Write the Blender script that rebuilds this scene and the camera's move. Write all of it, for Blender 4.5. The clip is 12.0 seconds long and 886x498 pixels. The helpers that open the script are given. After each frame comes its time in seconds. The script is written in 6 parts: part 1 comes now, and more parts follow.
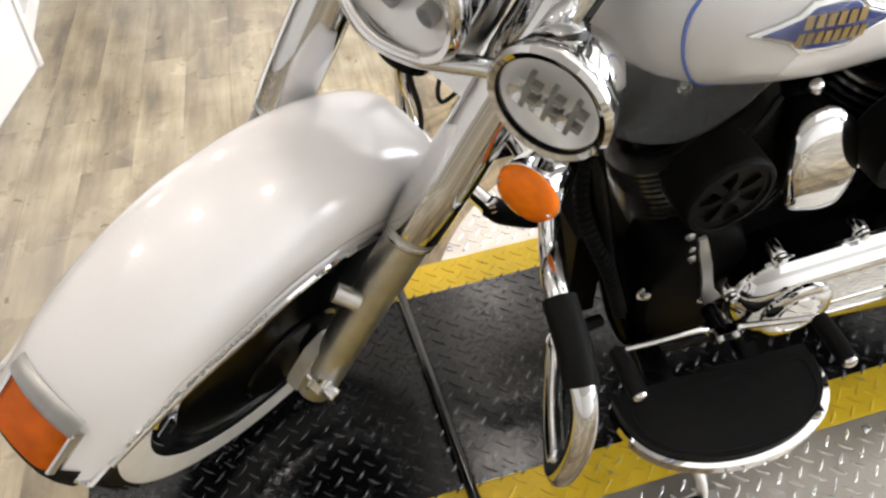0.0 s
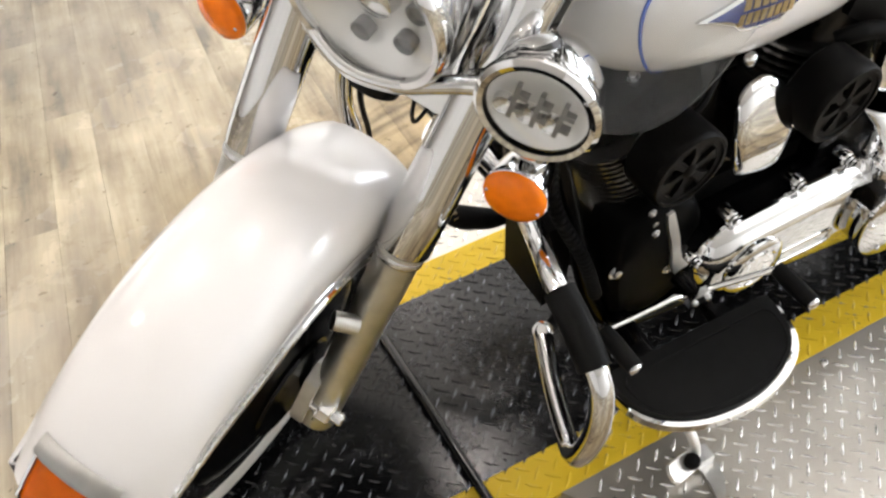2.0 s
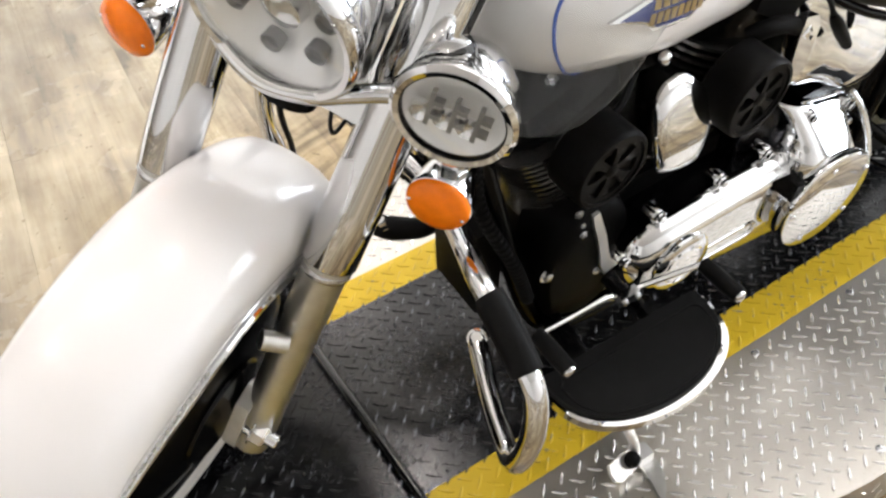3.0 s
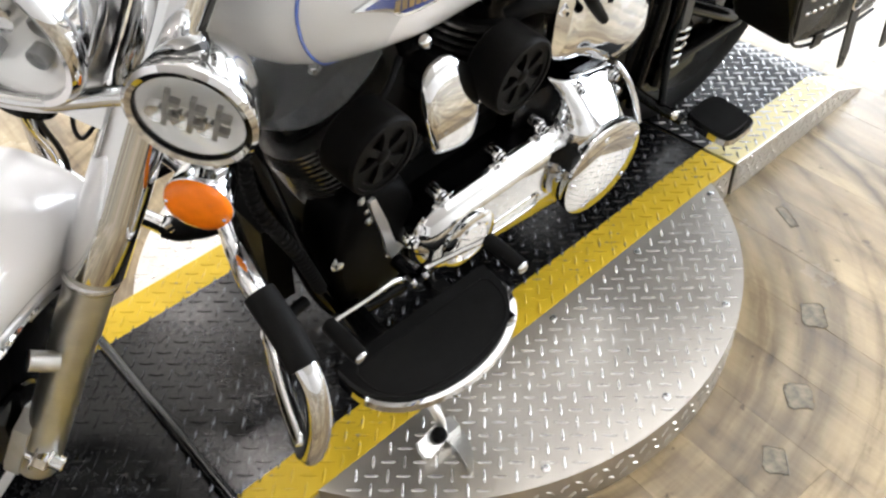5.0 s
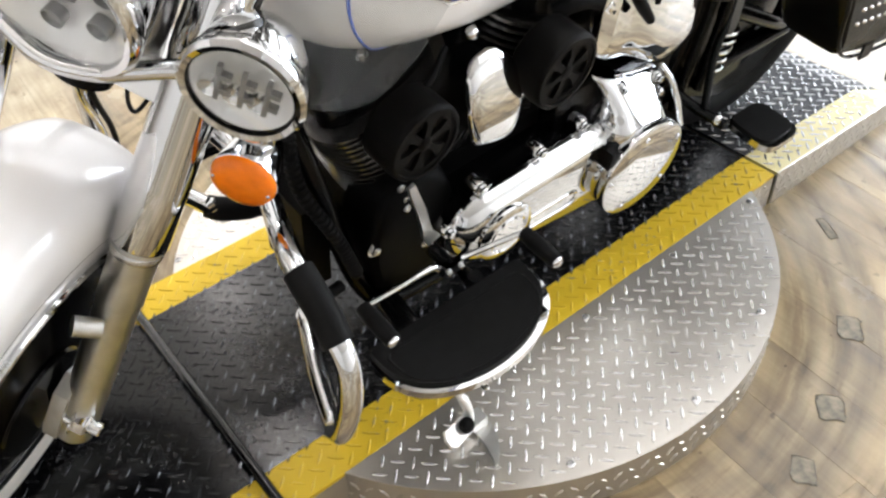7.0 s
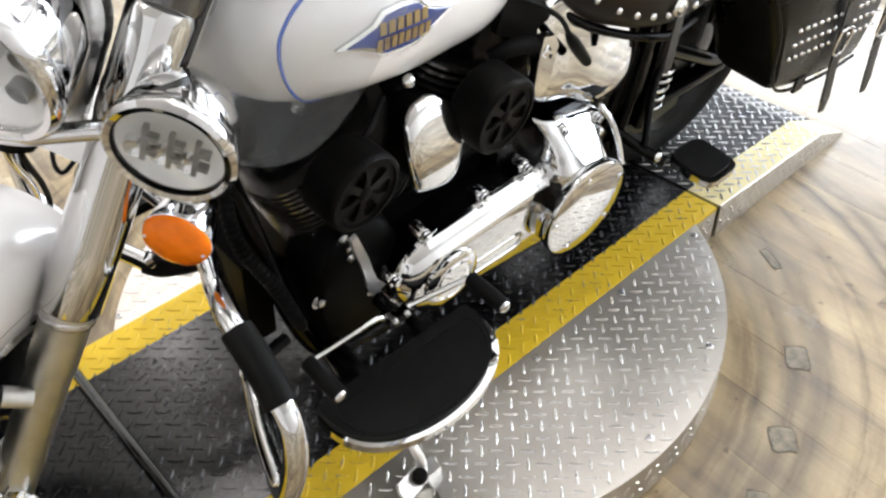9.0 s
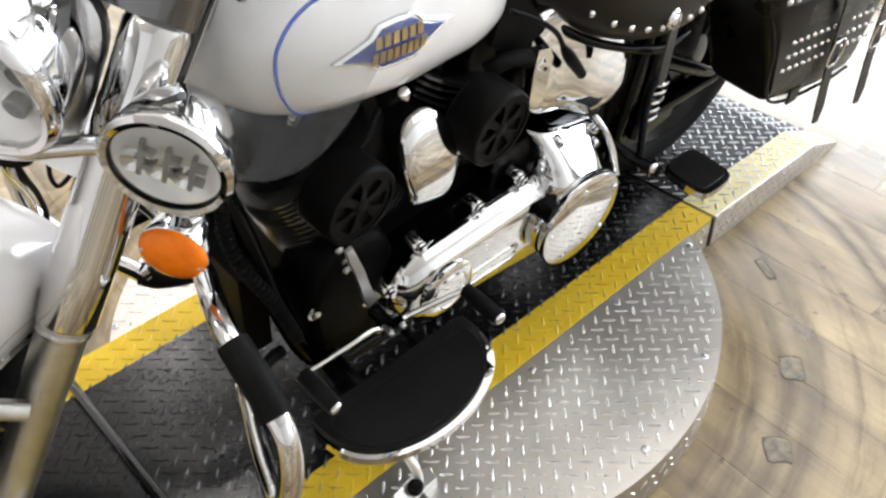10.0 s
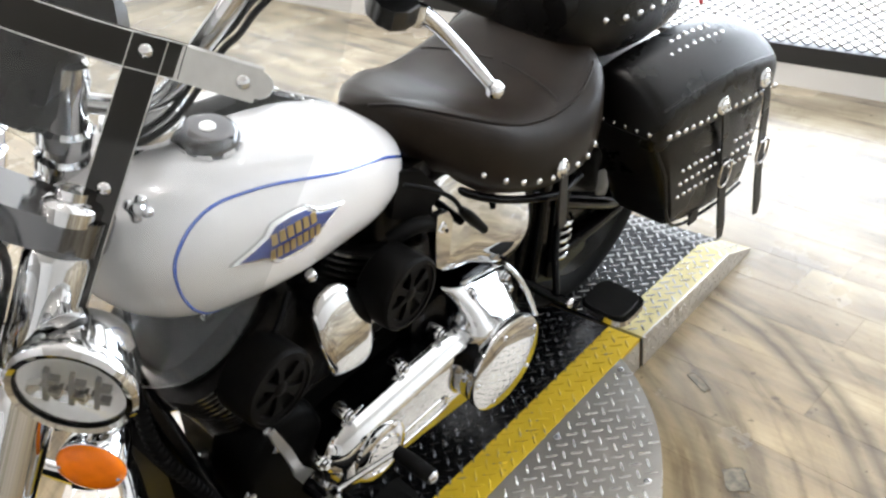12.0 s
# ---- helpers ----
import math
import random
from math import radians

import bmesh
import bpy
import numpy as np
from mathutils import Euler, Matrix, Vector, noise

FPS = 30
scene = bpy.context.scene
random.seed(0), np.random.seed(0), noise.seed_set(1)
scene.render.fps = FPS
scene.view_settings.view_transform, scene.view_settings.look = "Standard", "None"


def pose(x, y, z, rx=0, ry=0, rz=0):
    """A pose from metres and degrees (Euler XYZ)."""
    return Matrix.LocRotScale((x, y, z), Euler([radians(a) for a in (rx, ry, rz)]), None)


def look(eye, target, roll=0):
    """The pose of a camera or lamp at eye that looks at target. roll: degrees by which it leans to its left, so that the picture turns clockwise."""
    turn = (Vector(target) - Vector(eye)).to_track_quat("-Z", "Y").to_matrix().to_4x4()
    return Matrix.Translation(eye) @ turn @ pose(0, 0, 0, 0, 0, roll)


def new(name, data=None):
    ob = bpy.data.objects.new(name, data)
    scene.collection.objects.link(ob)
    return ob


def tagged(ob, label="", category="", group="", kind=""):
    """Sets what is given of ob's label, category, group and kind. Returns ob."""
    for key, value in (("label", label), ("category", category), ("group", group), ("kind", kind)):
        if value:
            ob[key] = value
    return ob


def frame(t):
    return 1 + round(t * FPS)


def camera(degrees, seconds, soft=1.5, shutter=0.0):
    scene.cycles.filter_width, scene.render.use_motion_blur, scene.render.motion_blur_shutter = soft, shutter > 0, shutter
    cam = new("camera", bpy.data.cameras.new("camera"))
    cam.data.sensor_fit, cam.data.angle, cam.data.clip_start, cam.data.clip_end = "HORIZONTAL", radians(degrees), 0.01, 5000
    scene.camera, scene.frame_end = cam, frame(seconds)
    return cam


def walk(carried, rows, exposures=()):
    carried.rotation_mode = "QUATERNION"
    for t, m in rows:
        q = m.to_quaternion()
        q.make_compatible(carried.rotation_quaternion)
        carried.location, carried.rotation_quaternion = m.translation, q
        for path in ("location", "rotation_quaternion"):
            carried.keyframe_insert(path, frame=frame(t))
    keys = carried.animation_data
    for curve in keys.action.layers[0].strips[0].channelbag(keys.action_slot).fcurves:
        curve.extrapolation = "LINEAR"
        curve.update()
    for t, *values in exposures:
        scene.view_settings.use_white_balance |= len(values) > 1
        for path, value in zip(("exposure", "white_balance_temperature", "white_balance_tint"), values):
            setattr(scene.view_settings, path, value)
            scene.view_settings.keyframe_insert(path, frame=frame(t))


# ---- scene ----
# One lens, hand-held path.
cam = camera(54.3, 12.0, 2.5)
PATH = [
    (0, (-0.858, -1.012, 1.211), (-0.507, 0.46, -0.097), -4.8),
    (0.5, (-0.945, -0.972, 1.203), (-0.565, 0.412, -0.19), -5.4),
    (1, (-0.988, -0.978, 1.248), (-0.615, 0.413, -0.14), -10.0),
    (1.5, (-0.965, -0.987, 1.247), (-0.423, 0.372, -0.117), -7.9),
    (2, (-0.971, -0.993, 1.255), (-0.404, 0.399, -0.064), -8.2),
    (2.5, (-0.961, -0.987, 1.248), (-0.352, 0.398, -0.06), -8.5),
    (3, (-0.951, -0.994, 1.242), (-0.257, 0.346, -0.071), -7.7),
    (3.5, (-0.904, -1.005, 1.256), (-0.044, 0.213, -0.077), -7.3),
    (5.3, (-0.865, -1.061, 1.242), (0.095, 0.04, -0.125), -3.1),
    (5.5, (-0.866, -1.067, 1.241), (0.103, 0.035, -0.118), -2.1),
    (6, (-0.87, -1.075, 1.234), (0.076, 0.036, -0.135), -3.0),
    (6.5, (-0.883, -1.065, 1.234), (0.011, 0.087, -0.135), -3.2),
    (6.7, (-0.886, -1.067, 1.235), (-0.003, 0.097, -0.13), -3.3),
    (8.3, (-0.871, -1.062, 1.24), (0.075, 0.119, -0.068), -3.4),
    (8.5, (-0.865, -1.059, 1.245), (0.108, 0.117, -0.048), -3.1),
    (9, (-0.856, -1.059, 1.24), (0.142, 0.082, -0.064), -2.8),
    (9.5, (-0.853, -1.061, 1.244), (0.175, 0.079, -0.038), -2.5),
    (10, (-0.854, -1.059, 1.248), (0.158, 0.084, -0.044), -2.6),
    (10.5, (-0.801, -1.105, 1.33), (0.38, 0.1, 0.255), -7.8),
    (11, (-0.799, -1.112, 1.341), (0.392, 0.123, 0.314), -8.3),
    (11.5, (-0.802, -1.122, 1.327), (0.403, 0.074, 0.269), -7.3),
    (12, (-0.803, -1.123, 1.321), (0.401, 0.067, 0.256), -7.5),
]
walk(cam, [(t, look(eye, target, roll)) for t, eye, target, roll in PATH], [(0.0, -0.3, 6550, 14), (1.5, -0.15, 6550, 14), (3.5, -0.06, 6400, 15), (5.5, 0.06, 6300, 14), (6.5, 0.05, 6300, 14), (8.5, -0.03, 6280, 14), (10.0, -0.08, 6280, 14), (10.5, -0.20, 6220, 13), (12.0, -0.19, 6220, 13)])

# ---- light ----
world = bpy.data.worlds.new("showroom_world")
world.use_nodes = True
scene.world = world
wbg = world.node_tree.nodes["Background"]
wbg.inputs[0].default_value = (0.9, 0.95, 1.0, 1)
wbg.inputs[1].default_value = 0.06
scene.view_settings.exposure = -0.15
CEIL = 2.75
FLOOR = -0.09


def area_lamp(name, place, target, sx, sy, power, colour=(1, 0.975, 0.945)):
    data = bpy.data.lights.new(name, "AREA")
    data.shape, data.size, data.size_y, data.energy, data.color = "RECTANGLE", sx, sy, power, colour
    ob = new(name, data)
    ob.matrix_world = look(place, target)
    return ob


# added fill lamp, standing in for a bright white ceiling out of view
area_lamp("bright_ceiling_fill", (2.05, 0.4, CEIL - 0.06), (2.05, 0.4, 0), 3.5, 6.0, 72, (1, 0.985, 0.97))
# the spot lamps that shine over the front of the motorcycle
SPOTS = [(-2.4, -0.2), (-1.3, -0.22), (-0.25, -0.2), (-2.3, 1.5), (-1.2, 1.55), (0.0, 1.43), (-1.7, 2.9), (0.3, 2.9)]
for sx, sy in SPOTS:
    data = bpy.data.lights.new("spot_bulb_light", "POINT")
    data.energy, data.color, data.shadow_soft_size = 17, (1, 0.94, 0.87), 0.05
    new("spot_bulb_light", data).location = (sx, sy, CEIL - 0.25)
# daylight through the shop front beyond the mesh partition
area_lamp("shopfront_daylight", (4.5, -0.4, 1.3), (0, -0.4, 0.9), 6.0, 2.3, 210, (0.80, 0.92, 1.0))

# ---- materials ----


def mat(name, colour=(0.8, 0.8, 0.8), rough=0.5, metal=0.0, coat=0.0, var=0.0, scale=30.0, bump=0.0, bscale=200.0, rvar=0.0, spec=0.5, dist=0.001):
    m = bpy.data.materials.new(name)
    m.use_nodes = True
    nt = m.node_tree
    b = nt.nodes["Principled BSDF"]
    b.inputs["Base Color"].default_value = (*colour, 1)
    b.inputs["Roughness"].default_value = rough
    b.inputs["Metallic"].default_value = metal
    b.inputs["Coat Weight"].default_value = coat
    b.inputs["Coat Roughness"].default_value = 0.04
    b.inputs["Specular IOR Level"].default_value = spec
    co = nt.nodes.new("ShaderNodeTexCoord")

    def noise_at(s, detail=6.0):
        n = nt.nodes.new("ShaderNodeTexNoise")
        n.inputs["Scale"].default_value = s
        n.inputs["Detail"].default_value = detail
        nt.links.new(co.outputs["Object"], n.inputs["Vector"])
        return n
    if var:
        n = noise_at(scale)
        r = nt.nodes.new("ShaderNodeValToRGB")
        lo, hi = [max(0, c * (1 - var)) for c in colour], [min(1, c * (1 + var)) for c in colour]
        r.color_ramp.elements[0].color, r.color_ramp.elements[1].color = (*lo, 1), (*hi, 1)
        r.color_ramp.elements[0].position, r.color_ramp.elements[1].position = 0.3, 0.7
        nt.links.new(n.outputs["Fac"], r.inputs[0])
        nt.links.new(r.outputs[0], b.inputs["Base Color"])
    if rvar:
        n = noise_at(scale * 0.7)
        r = nt.nodes.new("ShaderNodeMapRange")
        r.inputs["To Min"].default_value, r.inputs["To Max"].default_value = max(0.02, rough - rvar), rough + rvar
        nt.links.new(n.outputs["Fac"], r.inputs["Value"])
        nt.links.new(r.outputs[0], b.inputs["Roughness"])
    if bump:
        n = noise_at(bscale)
        u = nt.nodes.new("ShaderNodeBump")
        u.inputs["Strength"].default_value, u.inputs["Distance"].default_value = bump, dist
        nt.links.new(n.outputs["Fac"], u.inputs["Height"])
        nt.links.new(u.outputs[0], b.inputs["Normal"])
    return m


CHROME = mat("chrome", (0.64, 0.642, 0.645), 0.035, 1.0, rvar=0.012, scale=8)
HAZED = mat("hazed_chrome", (0.66, 0.66, 0.655), 0.2, 1.0, var=0.04, scale=12, rvar=0.04)
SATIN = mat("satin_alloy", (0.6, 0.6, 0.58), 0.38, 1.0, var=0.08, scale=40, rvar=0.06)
STEEL = mat("bolt_steel", (0.55, 0.55, 0.55), 0.25, 1.0, var=0.15, scale=60)
WHITE = mat("pearl_white_paint", (0.79, 0.775, 0.765), 0.28, 0.0, 0.9, var=0.015, scale=3, bump=0.02, bscale=900)
BLUE = mat("blue_pinstripe", (0.05, 0.12, 0.5), 0.25, coat=1.0)
NAVY = mat("emblem_blue", (0.025, 0.045, 0.2), 0.25, coat=0.6)
GOLD = mat("emblem_gold", (0.40, 0.31, 0.15), 0.3, 0.9)
BLACK = mat("black_enamel", (0.0018, 0.0018, 0.0019), 0.22, 0.0, 0.0, spec=0.13, rvar=0.05, scale=12)
CRINKLE = mat("black_powder_coat", (0.002, 0.0019, 0.0018), 0.45, 0.0, spec=0.05, bump=0.35, bscale=900)
PLASTIC = mat("black_plastic", (0.0025, 0.0022, 0.0019), 0.5, spec=0.07, bump=0.12, bscale=600, var=0.2)
RUBBER = mat("black_rubber", (0.0035, 0.0034, 0.0033), 0.6, spec=0.1, var=0.25, scale=50, bump=0.2, bscale=500)
TYRE = mat("tyre_rubber", (0.005, 0.005, 0.005), 0.6, spec=0.1, var=0.3, scale=40, bump=0.25, bscale=300)
SEAMGREY = mat("joint_shadow_grey", (0.22, 0.215, 0.21), 0.6)
WHITEWALL = mat("whitewall_rubber", (0.75, 0.72, 0.66), 0.5, var=0.05, scale=25)
LEATHER = mat("black_leather", (0.003, 0.0028, 0.0026), 0.29, spec=0.27, var=0.35, scale=14, bump=0.35, bscale=380, rvar=0.1)
LEATHER2 = mat("brown_black_leather", (0.0135, 0.0092, 0.0060), 0.36, spec=0.2, var=0.4, scale=9, bump=0.35, bscale=420, rvar=0.1)
THREAD = mat("seam_thread", (0.02, 0.016, 0.014), 0.7)
AMBER = mat("amber_lens", (0.92, 0.195, 0.004), 0.1, coat=0.0, spec=0.3, var=0.18, scale=35, bump=0.3, bscale=120)
LAMPMIRROR = mat("lamp_mirror", (0.95, 0.945, 0.935), 0.22, 0.2, var=0.03, scale=25)
LAMPDARK = mat("lamp_cavity", (0.21, 0.21, 0.215), 0.35, 0.2)
BRIGHT = mat("bright_plated_steel", (0.9, 0.9, 0.9), 0.32, 1.0, var=0.05, scale=30)
DUSK = mat("dark_chrome", (0.17, 0.17, 0.175), 0.1, 1.0, rvar=0.03, scale=20)
# chrome; the dark surroundings it mirrors are put into its colour
DARK_MIRROR = mat("chrome_with_dark_reflection", (0.05, 0.048, 0.045), 0.05, 1.0, rvar=0.03, scale=20)
WALLPAINT = mat("white_wall_paint", (0.8, 0.79, 0.77), 0.6, var=0.03, scale=2, bump=0.1, bscale=150)
CEILING = mat("ceiling_paint", (0.75, 0.74, 0.72), 0.8, var=0.03, scale=2)
RED = mat("red_plastic", (0.6, 0.02, 0.03), 0.3, coat=0.6)
MESHBLACK = mat("black_mesh_steel", (0.02, 0.02, 0.02), 0.5, 0.0, bump=0.2, bscale=300)

def clear_plastic(name, least, most, rough, tint=(0.97, 0.975, 0.975)):
    m = bpy.data.materials.new(name)
    m.use_nodes = True
    n = m.node_tree
    n.nodes.clear()
    o = n.nodes.new("ShaderNodeOutputMaterial")
    t = n.nodes.new("ShaderNodeBsdfTransparent")
    t.inputs[0].default_value = (*tint, 1)
    g = n.nodes.new("ShaderNodeBsdfGlossy")
    g.inputs["Roughness"].default_value = rough
    w = n.nodes.new("ShaderNodeLayerWeight")
    p = n.nodes.new("ShaderNodeMath")
    p.operation = "POWER"
    p.inputs[1].default_value = 3.0
    f = n.nodes.new("ShaderNodeMapRange")
    f.inputs["To Min"].default_value, f.inputs["To Max"].default_value = least, most
    n.links.new(w.outputs["Facing"], p.inputs[0])
    n.links.new(p.outputs[0], f.inputs["Value"])
    x = n.nodes.new("ShaderNodeMixShader")
    n.links.new(f.outputs[0], x.inputs[0])
    n.links.new(t.outputs[0], x.inputs[1])
    n.links.new(g.outputs[0], x.inputs[2])
    n.links.new(x.outputs[0], o.inputs[0])
    return m


FIN = mat("machined_black_fin", (0.14, 0.135, 0.13), 0.22, 0.85, spec=0.5, bump=0.1, bscale=400)
CLEAR = clear_plastic("clear_lens", 0.025, 0.4, 0.03)
SHIELD = clear_plastic("scuffed_clear_polycarbonate", 0.036, 0.8, 0.09, (0.93, 0.935, 0.935))
GLOW = bpy.data.materials.new("lamp_glow")
ROD = mat("glossy_black_steel", (0.006, 0.006, 0.006), 0.16, 0.0, spec=0.6, var=0.4, scale=50, bump=0.15, bscale=160)
GLOW.use_nodes = True
_b = GLOW.node_tree.nodes["Principled BSDF"]
_b.inputs["Emission Color"].default_value = (1, 0.95, 0.85, 1)
_b.inputs["Emission Strength"].default_value = 70.0


def tread(name, colour, rough, metal, worn, wornmix, spec=0.18):
    """Checker-plate surface: base coat, scuffs that bare the metal, dust."""
    m = bpy.data.materials.new(name)
    m.use_nodes = True
    nt = m.node_tree
    b = nt.nodes["Principled BSDF"]
    co = nt.nodes.new("ShaderNodeTexCoord")
    n1 = nt.nodes.new("ShaderNodeTexNoise")
    n1.inputs["Scale"].default_value, n1.inputs["Detail"].default_value = 9, 8
    n2 = nt.nodes.new("ShaderNodeTexNoise")
    n2.inputs["Scale"].default_value, n2.inputs["Detail"].default_value = 120, 5
    for n in (n1, n2):
        nt.links.new(co.outputs["Object"], n.inputs["Vector"])
    mul = nt.nodes.new("ShaderNodeMath")
    mul.operation = "MULTIPLY"
    nt.links.new(n1.outputs["Fac"], mul.inputs[0])
    nt.links.new(n2.outputs["Fac"], mul.inputs[1])
    r = nt.nodes.new("ShaderNodeValToRGB")
    r.color_ramp.elements[0].position, r.color_ramp.elements[1].position = wornmix, wornmix + 0.09
    r.color_ramp.elements[0].color, r.color_ramp.elements[1].color = (*colour, 1), (*worn, 1)
    nt.links.new(mul.outputs[0], r.inputs[0])
    nt.links.new(r.outputs[0], b.inputs["Base Color"])
    rr = nt.nodes.new("ShaderNodeMapRange")
    rr.inputs["To Min"].default_value, rr.inputs["To Max"].default_value = rough - 0.12, rough + 0.12
    nt.links.new(n1.outputs["Fac"], rr.inputs["Value"])
    nt.links.new(rr.outputs[0], b.inputs["Roughness"])
    b.inputs["Metallic"].default_value = metal
    b.inputs["Specular IOR Level"].default_value = spec
    u = nt.nodes.new("ShaderNodeBump")
    u.inputs["Strength"].default_value, u.inputs["Distance"].default_value = 0.15, 0.001
    nt.links.new(n2.outputs["Fac"], u.inputs["Height"])
    nt.links.new(u.outputs[0], b.inputs["Normal"])
    return m


PLATE = tread("aluminium_tread_plate", (0.545, 0.515, 0.465), 0.36, 0.85, (0.5, 0.46, 0.4), 0.33, 0.3)
# rubbed metal, brightened: glare on the slope is put into the grey
LUG_GREY = tread("rubbed_lugs_with_glare", (0.5, 0.5, 0.5), 0.28, 0.9, (0.6, 0.6, 0.58), 0.27, 0.3)
PLATE_LUG = tread("polished_aluminium_lugs", (0.66, 0.65, 0.63), 0.26, 0.95, (0.6, 0.56, 0.5), 0.33, 0.3)
PLATE_BLACK = tread("black_painted_tread_plate", (0.005, 0.0051, 0.0056), 0.22, 0.0, (0.016, 0.016, 0.017), 0.27, 0.32)
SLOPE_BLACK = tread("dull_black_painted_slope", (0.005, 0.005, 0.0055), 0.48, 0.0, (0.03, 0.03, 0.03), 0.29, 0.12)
# same black paint, a touch paler: lug glints are put into the colour
LUG_BLACK = tread("paler_black_lugs", (0.007, 0.007, 0.0075), 0.22, 0.0, (0.03, 0.03, 0.03), 0.28, 0.5)
PLATE_YELLOW = tread("yellow_painted_tread_plate", (0.68, 0.47, 0.028), 0.38, 0.0, (0.2, 0.145, 0.04), 0.375)
# glare from the shop front is put into this paler yellow
GLARE_YELLOW = tread("glare_paled_yellow_plate", (0.58, 0.50, 0.23), 0.32, 0.0, (0.46, 0.42, 0.30), 0.30)
LUG_YELLOW = tread("worn_yellow_lugs", (0.66, 0.46, 0.035), 0.3, 0.0, (0.3, 0.26, 0.18), 0.3)

# ---- helpers for shapes ----


def finish(bm, smooth=True, angle=38):
    bmesh.ops.recalc_face_normals(bm, faces=bm.faces[:])
    if smooth:
        lim = radians(angle)
        for f in bm.faces:
            f.smooth = True
        for e in bm.edges:
            if len(e.link_faces) == 2 and e.calc_face_angle(0) > lim:
                e.smooth = False


def part(name, bm, material, parent=None, label="", m=None, smooth=True):
    """Links a bmesh as one mesh object under a thing or a part."""
    if m is not None:
        bmesh.ops.transform(bm, matrix=m, verts=bm.verts[:])
    finish(bm, smooth)
    me = bpy.data.meshes.new(name)
    bm.to_mesh(me)
    bm.free()
    me.materials.append(material)
    ob = new(name, me)
    if parent is not None:
        ob.parent = parent
    if label:
        tagged(ob, label)
    return ob


def thing(name, label, category, place=None, group="", kind=""):
    ob = new(name)
    if place is not None:
        ob.matrix_world = place
    return tagged(ob, label, category, group, kind)


def rings(bm, loops, closed=True, caps=True):
    """Skin between loops of points."""
    vs = [[bm.verts.new(p) for p in lp] for lp in loops]
    n = len(vs[0])
    for a, b in zip(vs, vs[1:]):
        for i in range(n if closed else n - 1):
            j = (i + 1) % n
            bm.faces.new((a[i], a[j], b[j], b[i]))
    if caps and closed:
        bm.faces.new(vs[0][::-1])
        bm.faces.new(vs[-1])
    return bm


def spline(pts, n):
    """Catmull-Rom through the points, n steps a span."""
    p = [Vector(q) for q in pts]
    p = [p[0] * 2 - p[1]] + p + [p[-1] * 2 - p[-2]]
    out = []
    for i in range(1, len(p) - 2):
        a, b, c, d = p[i - 1:i + 3]
        for k in range(n):
            t = k / n
            out.append(0.5 * (2 * b + (c - a) * t + (2 * a - 5 * b + 4 * c - d) * t * t + (3 * b - a - 3 * c + d) * t ** 3))
    out.append(p[-2].copy())
    return out


def tube(pts, r, seg=14, n=6, bm=None, caps=True):
    """A round tube along a smooth line; r is one radius or one for each point."""
    bm = bm or bmesh.new()
    line = spline(pts, n) if n > 1 else [Vector(p) for p in pts]
    m = len(line)
    rad = [r] * m if not isinstance(r, (list, tuple)) else list(np.interp(np.linspace(0, len(r) - 1, m), range(len(r)), r))
    tan = [(line[min(i + 1, m - 1)] - line[max(i - 1, 0)]).normalized() for i in range(m)]
    up = Vector((0, 0, 1)) if abs(tan[0].z) < 0.9 else Vector((1, 0, 0))
    side = tan[0].cross(up).normalized()
    loops = []
    for i in range(m):
        side = (side - tan[i] * side.dot(tan[i])).normalized()
        u = side.cross(tan[i])
        loops.append([line[i] + (side * math.cos(a) + u * math.sin(a)) * rad[i] for a in (2 * math.pi * k / seg for k in range(seg))])
    return rings(bm, loops, True, caps)


def frame_of(origin, axis, up=(0, 0, 1)):
    """Matrix whose Z runs along axis."""
    z = Vector(axis).normalized()
    u = Vector(up)
    if abs(z.dot(u.normalized())) > 0.98:
        u = Vector((1, 0, 0))
    x = u.cross(z).normalized()
    y = z.cross(x)
    return Matrix(((x.x, y.x, z.x, origin[0]), (x.y, y.y, z.y, origin[1]), (x.z, y.z, z.z, origin[2]), (0, 0, 0, 1)))


def lathe(profile, origin=(0, 0, 0), axis=(0, 0, 1), seg=40, bm=None, closed=False, up=(0, 0, 1), sx=1.0, caps=True):
    """Turned shape: profile of (radius, height along axis)."""
    bm = bm or bmesh.new()
    m = frame_of(origin, axis, up)
    loops = [[m @ Vector((sx * max(r, 1e-4) * math.cos(2 * math.pi * k / seg), max(r, 1e-4) * math.sin(2 * math.pi * k / seg), h)) for k in range(seg)] for r, h in profile]
    if closed:
        loops.append(loops[0])
    rings(bm, loops, True, caps and not closed)
    bmesh.ops.remove_doubles(bm, verts=bm.verts[:], dist=1e-5)
    return bm


def slab(outline, thick, m=None, bevel=0.0, seg=2, bm=None):
    """An outline in XY given thickness along Z, edges rounded."""
    own = bmesh.new()
    n = len(outline)
    lo = [own.verts.new((x, y, 0)) for x, y in outline]
    hi = [own.verts.new((x, y, thick)) for x, y in outline]
    own.faces.new(lo[::-1])
    own.faces.new(hi)
    for i in range(n):
        own.faces.new((lo[i], lo[(i + 1) % n], hi[(i + 1) % n], hi[i]))
    if bevel:
        es = [e for e in own.edges if e.calc_face_angle(0) > 0.6]
        bmesh.ops.bevel(own, geom=es, offset=bevel, segments=seg, affect="EDGES", profile=0.5)
    if m is not None:
        bmesh.ops.transform(own, matrix=m, verts=own.verts[:])
    if bm is None:
        return own
    me = bpy.data.meshes.new("tmp")
    own.to_mesh(me)
    own.free()
    bm.from_mesh(me)
    bpy.data.meshes.remove(me)
    return bm


